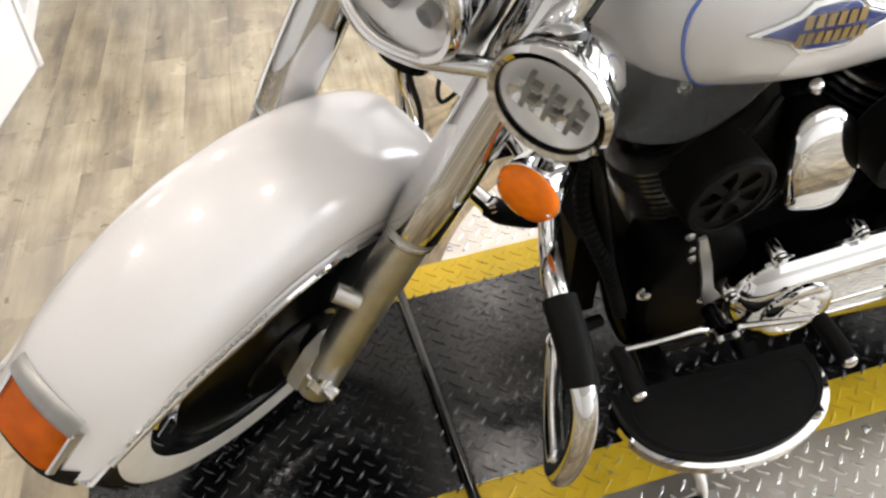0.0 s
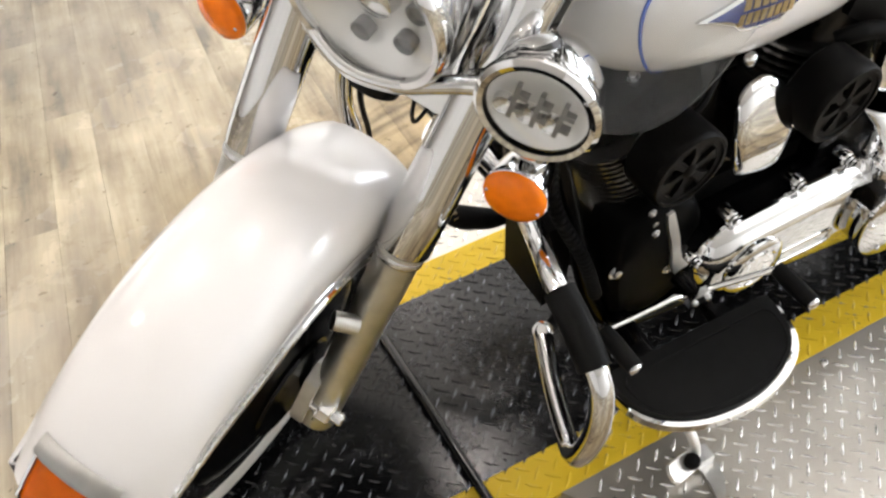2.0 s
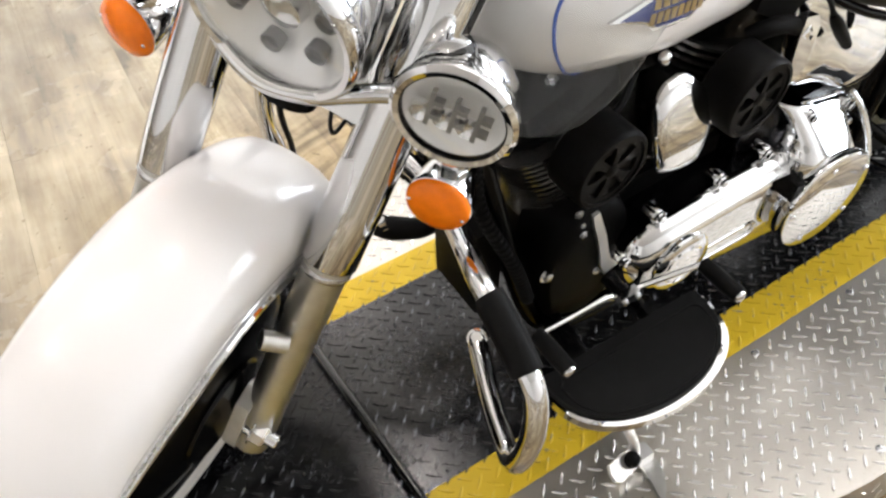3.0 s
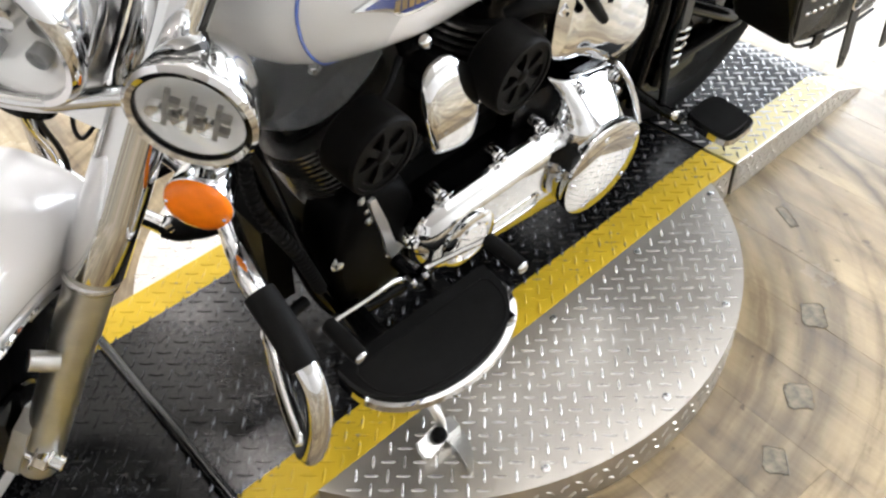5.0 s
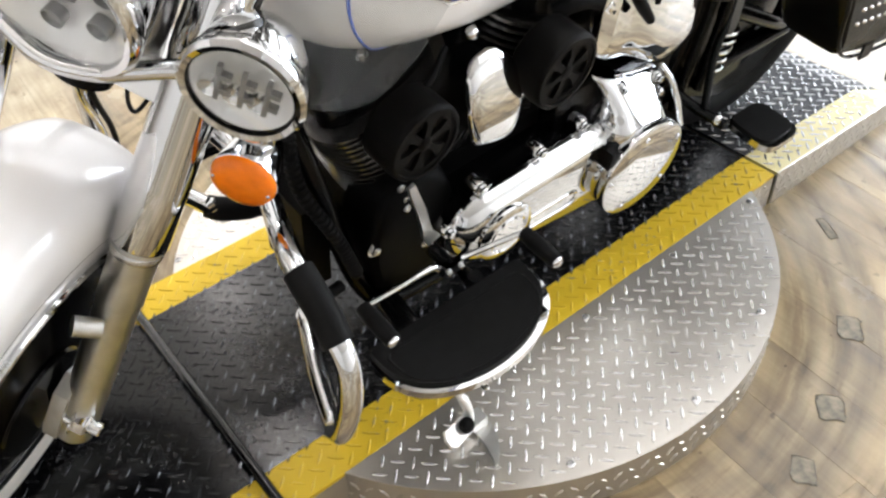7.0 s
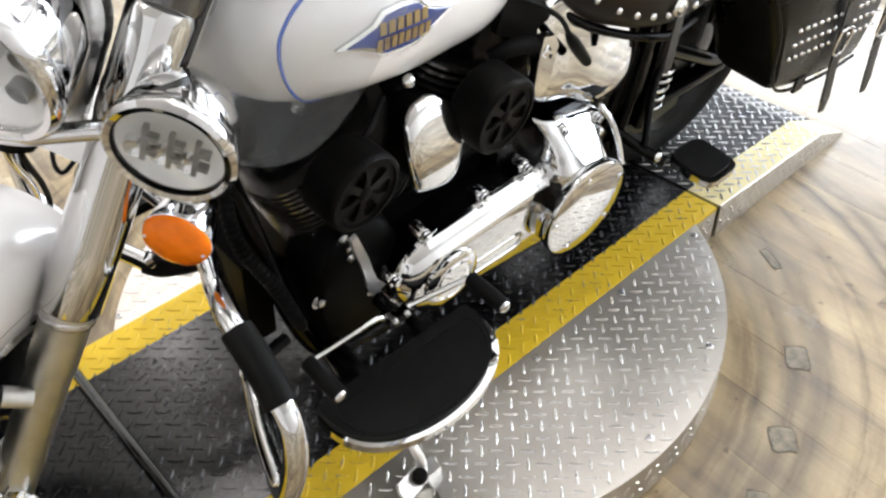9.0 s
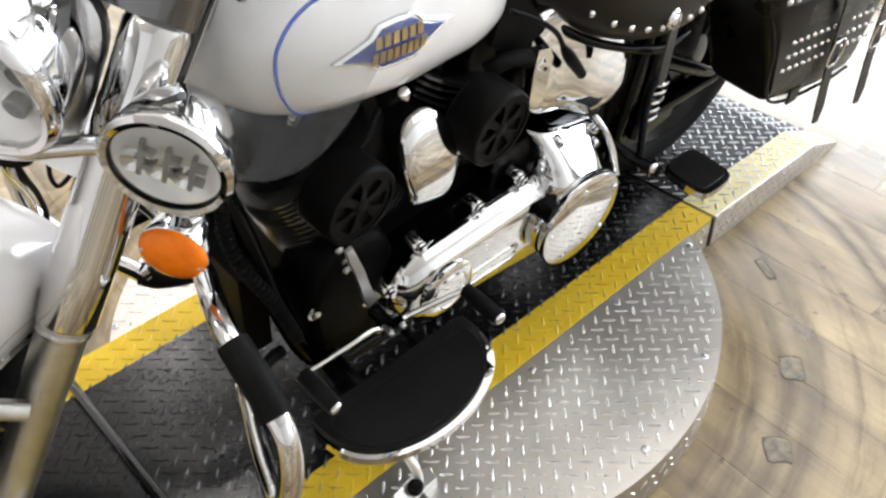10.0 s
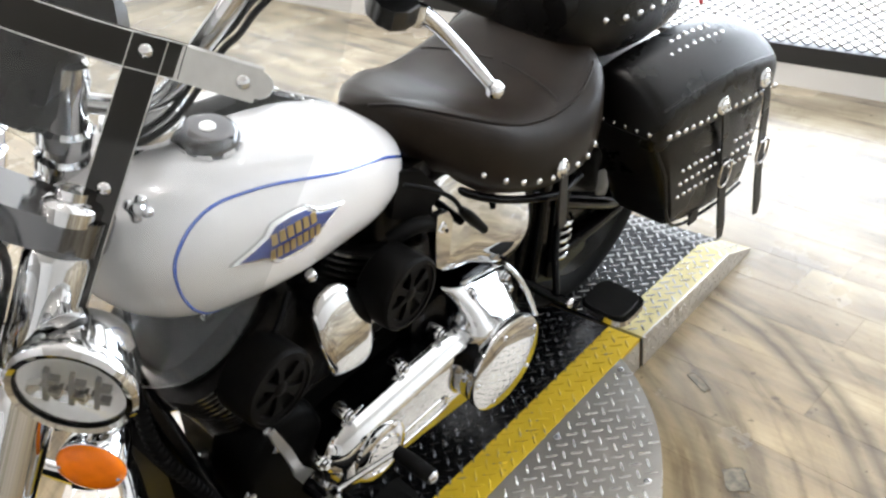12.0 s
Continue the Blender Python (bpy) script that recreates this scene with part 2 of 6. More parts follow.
def block(x0, x1, y0, y1, z0, z1, bevel=0.004, seg=2, bm=None):
    return slab([(x0, y0), (x1, y0), (x1, y1), (x0, y1)], z1 - z0, Matrix.Translation((0, 0, z0)), bevel, seg, bm)


def oval(w, h, n=28, e=2.0, x=0.0, y=0.0):
    """Superellipse outline."""
    out = []
    for k in range(n):
        a = 2 * math.pi * k / n
        c, s = math.cos(a), math.sin(a)
        out.append((x + w * math.copysign(abs(c) ** (2 / e), c), y + h * math.copysign(abs(s) ** (2 / e), s)))
    return out


def arc(x, y, r, a0, a1, n):
    return [(x + r * math.cos(radians(a0 + (a1 - a0) * k / n)), y + r * math.sin(radians(a0 + (a1 - a0) * k / n))) for k in range(n + 1)]


def hexbolt(origin, axis, r=0.009, h=0.008, bm=None):
    bm = lathe([(r * 1.35, 0), (r * 1.35, 0.002), (r, 0.002)], origin, axis, 16, bm)
    m = frame_of(origin, axis)
    loops = [[m @ Vector((r * s * math.cos(math.pi * k / 3), r * s * math.sin(math.pi * k / 3), z)) for k in range(6)] for s, z in ((1, 0.001), (1, h * 0.85), (0.8, h))]
    return rings(bm, loops)


def dome(origin, axis, r, h=None, seg=10, bm=None):
    h = h or r * 0.7
    return lathe([(r, 0), (r * 0.92, h * 0.45), (r * 0.6, h * 0.85), (0, h)], origin, axis, seg, bm)

# ---- the room ----


def wood(name):
    """Printed planks: long soft streaks of grey, tan and cream, knots, stains, and tyre marks round the turntable."""
    m = bpy.data.materials.new(name)
    m.use_nodes = True
    nt = m.node_tree
    new_node, link = nt.nodes.new, nt.links.new
    b = nt.nodes["Principled BSDF"]
    co, info, geo = new_node("ShaderNodeTexCoord"), new_node("ShaderNodeObjectInfo"), new_node("ShaderNodeNewGeometry")

    def math_node(op, a, c):
        n = new_node("ShaderNodeMath")
        n.operation = op
        for k, v in ((0, a), (1, c)):
            if isinstance(v, (int, float)):
                n.inputs[k].default_value = v
            else:
                link(v, n.inputs[k])
        return n.outputs[0]

    def noise_node(vec, scale, detail, rough=0.5):
        n = new_node("ShaderNodeTexNoise")
        n.inputs["Scale"].default_value, n.inputs["Detail"].default_value, n.inputs["Roughness"].default_value = scale, detail, rough
        link(vec, n.inputs["Vector"])
        return n.outputs["Fac"]

    def ramp_node(fac, stops):
        r = new_node("ShaderNodeValToRGB")
        e = r.color_ramp.elements
        while len(e) < len(stops):
            e.new(0.5)
        for el, (p, c) in zip(e, stops):
            el.position, el.color = p, (*c, 1)
        link(fac, r.inputs[0])
        return r.outputs[0]

    def mix_node(a, c, fac, mode="MULTIPLY"):
        n = new_node("ShaderNodeMix")
        n.data_type, n.blend_type = "RGBA", mode
        if isinstance(fac, (int, float)):
            n.inputs["Factor"].default_value = fac
        else:
            link(fac, n.inputs["Factor"])
        for key, v in (("A", a), ("B", c)):
            if isinstance(v, tuple):
                n.inputs[key].default_value = v
            else:
                link(v, n.inputs[key])
        return n.outputs["Result"]

    who = math_node("ADD", info.outputs["Random"], geo.outputs["Random Per Island"])
    comb = new_node("ShaderNodeCombineXYZ")
    link(math_node("MULTIPLY", who, 0.45), comb.inputs[2])
    shift = new_node("ShaderNodeVectorMath")
    link(co.outputs["Object"], shift.inputs[0])
    link(comb.outputs[0], shift.inputs[1])

    def streaks(sx, sy, scale, detail):
        mp = new_node("ShaderNodeMapping")
        mp.inputs["Scale"].default_value = (sx, sy, 1.0)
        link(shift.outputs[0], mp.inputs["Vector"])
        return noise_node(mp.outputs[0], scale, detail, 0.55)
    coarse, fine = streaks(0.8, 4.2, 2.2, 9), streaks(2.0, 60.0, 2.0, 6)
    base = ramp_node(coarse, [(0.33, (0.25, 0.215, 0.165)), (0.43, (0.42, 0.355, 0.255)), (0.53, (0.56, 0.485, 0.34)), (0.65, (0.66, 0.58, 0.42))])
    base = mix_node(base, ramp_node(fine, [(0.35, (0.78, 0.76, 0.73)), (0.6, (1, 1, 1))]), 0.6)
    hue = new_node("ShaderNodeHueSaturation")
    val = new_node("ShaderNodeMapRange")
    val.inputs["From Max"].default_value = 2.0
    val.inputs["To Min"].default_value, val.inputs["To Max"].default_value = 0.95, 1.05
    link(who, val.inputs["Value"])
    link(val.outputs[0], hue.inputs["Value"])
    link(base, hue.inputs["Color"])
    st = noise_node(geo.outputs["Position"], 2.1, 8, 0.6)
    grime = noise_node(geo.outputs["Position"], 14.0, 6, 0.65)
    col = mix_node(hue.outputs[0], ramp_node(st, [(0.38, (0.62, 0.6, 0.58)), (0.56, (1, 1, 1))]), 0.85)
    col = mix_node(col, ramp_node(grime, [(0.30, (0.62, 0.6, 0.58)), (0.40, (1, 1, 1))]), 0.7)
    dirt = noise_node(geo.outputs["Position"], 1.1, 7, 0.62)
    col = mix_node(col, (0.30, 0.27, 0.23, 1), ramp_node(dirt, [(0.42, (0, 0, 0)), (0.64, (0.6, 0.6, 0.6))]), "MIX")
    flecks = noise_node(geo.outputs["Position"], 38.0, 3, 0.5)
    col = mix_node(col, ramp_node(flecks, [(0.27, (0.35, 0.33, 0.3)), (0.31, (1, 1, 1))]), 0.8)
    # tyre marks on rings round the turntable
    sep = new_node("ShaderNodeSeparateXYZ")
    link(geo.outputs["Position"], sep.inputs[0])
    rad = math_node("SQRT", math_node("ADD", math_node("POWER", sep.outputs[0], 2.0), math_node("POWER", sep.outputs[1], 2.0)), 0.0)
    rad = math_node("ADD", rad, math_node("MULTIPLY", st, 0.06))
    band = new_node("ShaderNodeMapRange")
    band.inputs["From Min"].default_value, band.inputs["From Max"].default_value = 0.6, 1.3
    link(rad, band.inputs["Value"])
    white, mark = (1, 1, 1), (0.42, 0.41, 0.4)
    rings_col = ramp_node(band.outputs[0], [(0.0, (0.5, 0.45, 0.4)), (0.05, (0.55, 0.5, 0.44)), (0.09, (0.9, 0.89, 0.88)), (0.14, (0.58, 0.58, 0.59)), (0.17, (0.88, 0.88, 0.89)), (0.20, (0.5, 0.51, 0.53)), (0.24, (0.82, 0.83, 0.85)), (0.28, (0.52, 0.53, 0.55)), (0.31, (0.78, 0.79, 0.81)), (0.35, (0.56, 0.57, 0.59)), (0.42, white), (0.62, white), (0.66, mark), (0.69, white), (0.72, mark), (0.76, white)])
    polar = new_node("ShaderNodeCombineXYZ")
    link(math_node("MULTIPLY", rad, 26.0), polar.inputs[0])
    link(math_node("MULTIPLY", math_node("ARCTAN2", sep.outputs[1], sep.outputs[0]), 2.2), polar.inputs[1])
    swirl = ramp_node(noise_node(polar.outputs[0], 1.0, 7, 0.6), [(0.36, (0.55, 0.53, 0.51)), (0.47, (0.88, 0.87, 0.85)), (0.58, (1, 1, 1))])
    worn = new_node("ShaderNodeMapRange")
    worn.inputs["From Min"].default_value, worn.inputs["From Max"].default_value = 1.0, 1.5
    worn.inputs["To Min"].default_value, worn.inputs["To Max"].default_value = 1.0, 0.0
    link(rad, worn.inputs["Value"])
    col = mix_node(col, (0.95, 0.84, 0.65, 1), worn.outputs[0])
    col = mix_node(col, swirl, worn.outputs[0])
    col = mix_node(col, rings_col, ramp_node(noise_node(geo.outputs["Position"], 3.0, 5), [(0.27, (0, 0, 0)), (0.43, (1, 1, 1))]))
    link(col, b.inputs["Base Color"])
    rr = new_node("ShaderNodeMapRange")
    rr.inputs["To Min"].default_value, rr.inputs["To Max"].default_value = 0.16, 0.36
    link(st, rr.inputs["Value"])
    link(rr.outputs[0], b.inputs["Roughness"])
    u = new_node("ShaderNodeBump")
    u.inputs["Strength"].default_value, u.inputs["Distance"].default_value = 0.2, 0.001
    link(fine, u.inputs["Height"])
    link(u.outputs[0], b.inputs["Normal"])
    return m


OAK = wood("worn_oak_planks")
GROOVE = mat("floor_joint", (0.30, 0.25, 0.175), 0.8)
X0, X1, Y0, Y1 = -4.2, 4.6, -4.2, 4.2
bm = block(X0, X1, Y0, Y1, FLOOR - 0.12, FLOOR - 0.003, 0)
floor = part("floor", bm, GROOVE, None, "", None, False)
tagged(floor, "worn light oak plank floor with scuffs and tyre marks", "floor", kind="structure")


def wall(name, x0, x1, y0, y1, z0=FLOOR, z1=CEIL, label="plain white painted showroom wall"):
    return tagged(part(name, block(x0, x1, y0, y1, z0, z1, 0), WALLPAINT, None, "", None, False), label, "wall", kind="structure")


wall("wall_west", X0 - 0.7, X0, Y0, Y1)
wall("wall_south", X0, X1, Y0 - 0.7, Y0)
wall("wall_north", X0, X1, Y1, Y1 + 0.7)
for k, (a, b, c, d) in enumerate(((Y0, Y1, FLOOR, 0.2), (Y0, Y1, 2.45, CEIL), (Y0, -3.4, 0.2, 2.45), (2.7, Y1, 0.2, 2.45))):
    wall("wall_east", X1, X1 + 0.7, a, b, c, d)
bright = mat("sky_haze", (0.8, 0.85, 0.9), 0.9)
bright.node_tree.nodes["Principled BSDF"].inputs["Emission Color"].default_value = (0.93, 0.97, 1, 1)
bright.node_tree.nodes["Principled BSDF"].inputs["Emission Strength"].default_value = 8.0
tagged(part("backdrop", block(X1 + 0.75, X1 + 0.8, Y0, Y1, FLOOR, CEIL, 0), bright, None, "", None, False), "bright hazy daylight outside the shop front", "backdrop", kind="structure")
tagged(part("ceiling", block(X0, X1, Y0, Y1, CEIL, CEIL + 0.1, 0), CEILING, None, "", None, False), "white painted showroom ceiling", "ceiling", kind="structure")

# ---- turntable with its painted track ----
RD, HALF, INNER = 0.632, 0.315, 0.229
TR0, TR1 = -1.265, 0.633


def lug(bm, x, y, z, ang, long=0.0168, wide=0.0031, high=0.0021, slope=None):
    c, s = math.cos(ang), math.sin(ang)
    pts = [(-long, 0, 0), (-long * 0.35, -wide, 0), (long * 0.35, -wide, 0), (long, 0, 0), (long * 0.35, wide, 0), (-long * 0.35, wide, 0)]
    lo = [bm.verts.new((x + px * c - py * s, y + px * s + py * c, z - 0.0004)) for px, py, _ in pts]
    hi = [bm.verts.new((x + 0.76 * px * c - 0.34 * py * s, y + 0.76 * px * s + 0.34 * py * c, z + high)) for px, py, _ in pts]
    for i in range(6):
        j = (i + 1) % 6
        bm.faces.new((lo[i], lo[j], hi[j], hi[i]))
    bm.faces.new(hi)


PITCH = 0.0265


def lattice(x0, x1, y0, y1):
    """Lug places, the rows running at 45 degrees, each lug crosswise to its neighbours."""
    c = math.sqrt(0.5) * PITCH
    n = int(2.2 / PITCH)
    for i in range(-n, n):
        for j in range(-n, n):
            x, y = (i - j) * c, (i + j) * c
            if x0 <= x <= x1 and y0 <= y <= y1:
                yield x, y, radians(45 + 90 * ((i + j) % 2))


def lugs(bm, inside, x0, x1, y0, y1, z=0.0):
    """Raised lugs, crosswise by turns, where the plate is."""
    for x, y, a in lattice(x0, x1, y0, y1):
        if inside(x, y):
            lug(bm, x, y, z, a)


def wall_lugs(bm, x0, x1, sgn, y, top):
    """Lugs on an upright side facing along Y."""
    n = 0
    x = x0
    while x < x1:
        for r in range(5):
            z = top(x) - 0.012 - r * 0.0187
            xx = x + (0.0133 if r % 2 else 0)
            if z < FLOOR + 0.01:
                continue
            a = radians(45 if (n + r) % 2 else -45)
            c, s = math.cos(a), math.sin(a)
            o = [(-0.0125, 0), (-0.0044, -0.0036), (0.0044, -0.0036), (0.0125, 0), (0.0044, 0.0036), (-0.0044, 0.0036)]
            rings(bm, [[(xx + (px * c - pz * s) * k, sgn * (y + h), z + (px * s + pz * c) * k) for px, pz in o] for k, h in ((1, -0.0004), (0.62, 0.002))])
        x += 0.0265
        n += 1


table = thing("turntable", "round aluminium checker-plate turntable set on the plank floor", "turntable")
half_disc = []
for sgn, nm in ((-1, "near"), (1, "far")):
    a0 = math.asin(HALF / RD)
    pts = arc(0, 0, RD, math.degrees(a0), 180 - math.degrees(a0), 48)
    pts = [(x, y * sgn) for x, y in pts]
    if sgn < 0:
        pts = pts[::-1]
    bm = slab(pts, 0.006, Matrix.Translation((0, 0, -0.006)), 0)
    part("disc_plate", bm, PLATE, table, "bright aluminium checker plate", None, False)
    bm = bmesh.new()
    lugs(bm, lambda x, y: math.hypot(x, y) < RD - 0.012 and y * sgn > HALF + 0.006, -RD, RD, -RD, RD)
    tagged(part("raised_tread", bm, PLATE_LUG, table, "polished raised lugs", None, False), kind="stuff")
bm = bmesh.new()
loops = []
for r, z in ((RD - 0.004, -0.004), (RD, -0.006), (RD, FLOOR + 0.001), (RD - 0.006, FLOOR + 0.001)):
    loops.append([(r * math.cos(2 * math.pi * k / 96), r * math.sin(2 * math.pi * k / 96), z) for k in range(96)])
rings(bm, loops, True, False)
for k in range(150):
    for row, zz in ((0, -0.032), (1, -0.064)):
        a = 2 * math.pi * (k + 0.5 * row) / 150
        ang = radians(45 if k % 2 else -45)
        pts = [(-0.013, 0), (0, -0.004), (0.013, 0), (0, 0.004)]
        vs = []
        for px, pz in pts:
            u = px * math.cos(ang) - pz * math.sin(ang)
            w = px * math.sin(ang) + pz * math.cos(ang)
            vs.append((u, w))
        lo = [bm.verts.new(((RD - 0.001) * math.cos(a + u / RD), (RD - 0.001) * math.sin(a + u / RD), zz + w)) for u, w in vs]
        hi = [bm.verts.new(((RD + 0.002) * math.cos(a + 0.6 * u / RD), (RD + 0.002) * math.sin(a + 0.6 * u / RD), zz + 0.6 * w)) for u, w in vs]
        for i in range(4):
            bm.faces.new((lo[i], lo[(i + 1) % 4], hi[(i + 1) % 4], hi[i]))
        bm.faces.new(hi)
part("rim_skirt", bm, PLATE, table, "aluminium checker-plate skirt", None, False)
for sx, sy in ((-0.256, -0.336), (0, -0.336), (0.256, -0.336), (0.512, -0.336), (0.256, -0.548), (0, -0.599), (-0.256, -0.548), (-0.52, 0.346), (-0.256, 0.346), (0, 0.346), (0.256, 0.346), (0.0, 0.599)):
    bm = lathe([(0.0075, 0), (0.0075, 0.0022), (0.006, 0.003), (0.0035, 0.003), (0.0033, 0.0012), (0, 0.0012)], (sx, sy, 0), (0, 0, 1), 16)
    part("screw", bm, STEEL, table)

track = thing("ramp_track", "black checker-plate track with yellow painted edges across the turntable", "track")
def inblack(x, y): return abs(y) < INNER - 0.004 and TR0 + 0.012 < x < TR1 - 0.012
bm = slab([(TR0, -INNER), (TR1, -INNER), (TR1, INNER), (TR0, INNER)], 0.008, Matrix.Translation((0, 0, -0.008)), 0)
part("track_plate", bm, PLATE_BLACK, track, "scuffed black painted checker plate", None, False)
bm = bmesh.new()
lugs(bm, inblack, TR0, TR1, -INNER, INNER)
tagged(part("raised_tread", bm, LUG_BLACK, track, "raised black lugs, a touch paler for their glints", None, False), kind="stuff")
for sgn in (-1, 1):
    y0, y1 = sorted((sgn * INNER, sgn * HALF))
    bm = slab([(TR0, y0), (TR1, y0), (TR1, y1), (TR0, y1)], 0.008, Matrix.Translation((0, 0, -0.008)), 0)
    part("edge_stripe", bm, PLATE_YELLOW, track, "worn yellow painted edge stripe", None, False)
    bm = bmesh.new()
    lugs(bm, lambda x, y: y0 + 0.004 < y < y1 - 0.002 and TR0 + 0.012 < x < TR1 - 0.012, TR0, TR1, y0, y1)
    tagged(part("raised_tread", bm, LUG_YELLOW, track, "raised lugs with rubbed yellow paint", None, False), kind="stuff")
    bm = bmesh.new()
    wall_lugs(bm, 0.5, TR1 - 0.01, sgn, HALF, lambda x: -0.012)
    part("skirt_lugs", bm, PLATE, track, "", None, False)
    part("side_skirt", block(TR0, TR1, min(sgn * HALF, sgn * (HALF - 0.006)), max(sgn * HALF, sgn * (HALF - 0.006)), FLOOR + 0.001, -0.0085, 0), PLATE, track, "bare aluminium side", None, False)
part("front_skirt", block(TR0, TR0 + 0.006, -HALF + 0.006, HALF - 0.006, FLOOR + 0.001, -0.0085, 0), PLATE_BLACK, track, "", None, False)

# the ramp behind the track: flat head, then a slope down to the floor
ramp = thing("loading_ramp", "checker-plate loading ramp with yellow edges sloping to the floor", "ramp")
RX0, RX1, RX2 = 0.643, 1.10, 1.245


def ramp_z(x):
    return float(np.interp(x, (RX0, RX1, RX2), (0.0, -0.022, FLOOR + 0.006)))


def ramp_strip(y0, y1, material, label, worn):
    bm = bmesh.new()
    loops = []
    for x in (RX0, RX1, RX2):
        z = ramp_z(x)
        loops.append([(x, y0, z), (x, y1, z), (x, y1, z - 0.006), (x, y0, z - 0.006)])
    rings(bm, loops)
    part("ramp_plate", bm, material, ramp, label, None, False)
    bm = bmesh.new()
    for x, y, a in lattice(RX0 + 0.01, RX2 - 0.01, y0 + 0.004, y1 - 0.004):
        lug(bm, x, y, ramp_z(x), a)
    tagged(part("raised_tread", bm, worn, ramp, "raised lugs rubbed by tyres, brightened with glare", None, False), kind="stuff")


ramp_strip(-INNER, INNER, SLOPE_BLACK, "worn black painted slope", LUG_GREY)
ramp_strip(-HALF, -INNER, GLARE_YELLOW, "yellow painted slope edge, paled with glare", LUG_GREY)
ramp_strip(INNER, HALF, GLARE_YELLOW, "yellow painted slope edge, paled with glare", LUG_GREY)
for sgn in (-1, 1):
    bm = bmesh.new()
    ya, yb = sgn * (HALF + 0.004), sgn * HALF
    loops = [[(x, y, z) for x, z in ((RX0, FLOOR + 0.001), (RX2, FLOOR + 0.001), (RX2, ramp_z(RX2) + 0.001), (RX1, ramp_z(RX1)), (RX0, ramp_z(RX0)))] for y in (ya, yb)]
    rings(bm, loops)
    wall_lugs(bm, RX0 + 0.012, RX2 - 0.05, sgn, HALF + 0.004, ramp_z)
    part("ramp_side", bm, PLATE, ramp, "bare aluminium side", None, False)

# tie-down bar lying across the track
bar = thing("tie_down_bar", "thin black steel bar lying across the black track", "bar")
part("rod", tube([(-0.655, 0.33, 0.014), (-0.662, -0.315, 0.014)], 0.0095, 16, 1), ROD, bar)
part("elbow", tube([(-0.662, -0.315, 0.014), (-0.664, -0.335, 0.012), (-0.668, -0.345, -0.03), (-0.668, -0.347, FLOOR + 0.012)], 0.011, 16, 4), ROD, bar)

# ---- the motorcycle, built upright with its nose towards -X, then leant on its side stand ----
XF, XR, ZA = -0.922, 0.725, 0.315
LEANED = Matrix.Translation((0, -0.02, 0)) @ Matrix.Rotation(radians(9.0), 4, "X")
bike = thing("motorcycle", "white cruiser motorcycle with studded black bags, leaning on its stand", "motorcycle", LEANED)
RAKE = radians(28.6)
HEAD = Vector((math.sin(RAKE), 0, math.cos(RAKE)))
FOOT = Vector((XF - 0.147, 0, 0))
STEER = 34.1
FRONT_LEAN = Matrix.Translation((0, 0.02, 0)) @ Matrix.Rotation(radians(10.2), 4, "X")
TURNED = LEANED.inverted() @ FRONT_LEAN @ Matrix.Translation(FOOT) @ Matrix.Rotation(radians(STEER), 4, HEAD) @ Matrix.Translation(-FOOT)


def fpart(name, bm, material, parent=None, label="", smooth=True):
    """A part of the steered front end."""
    return part(name, bm, material, parent or bike, label, TURNED, smooth)


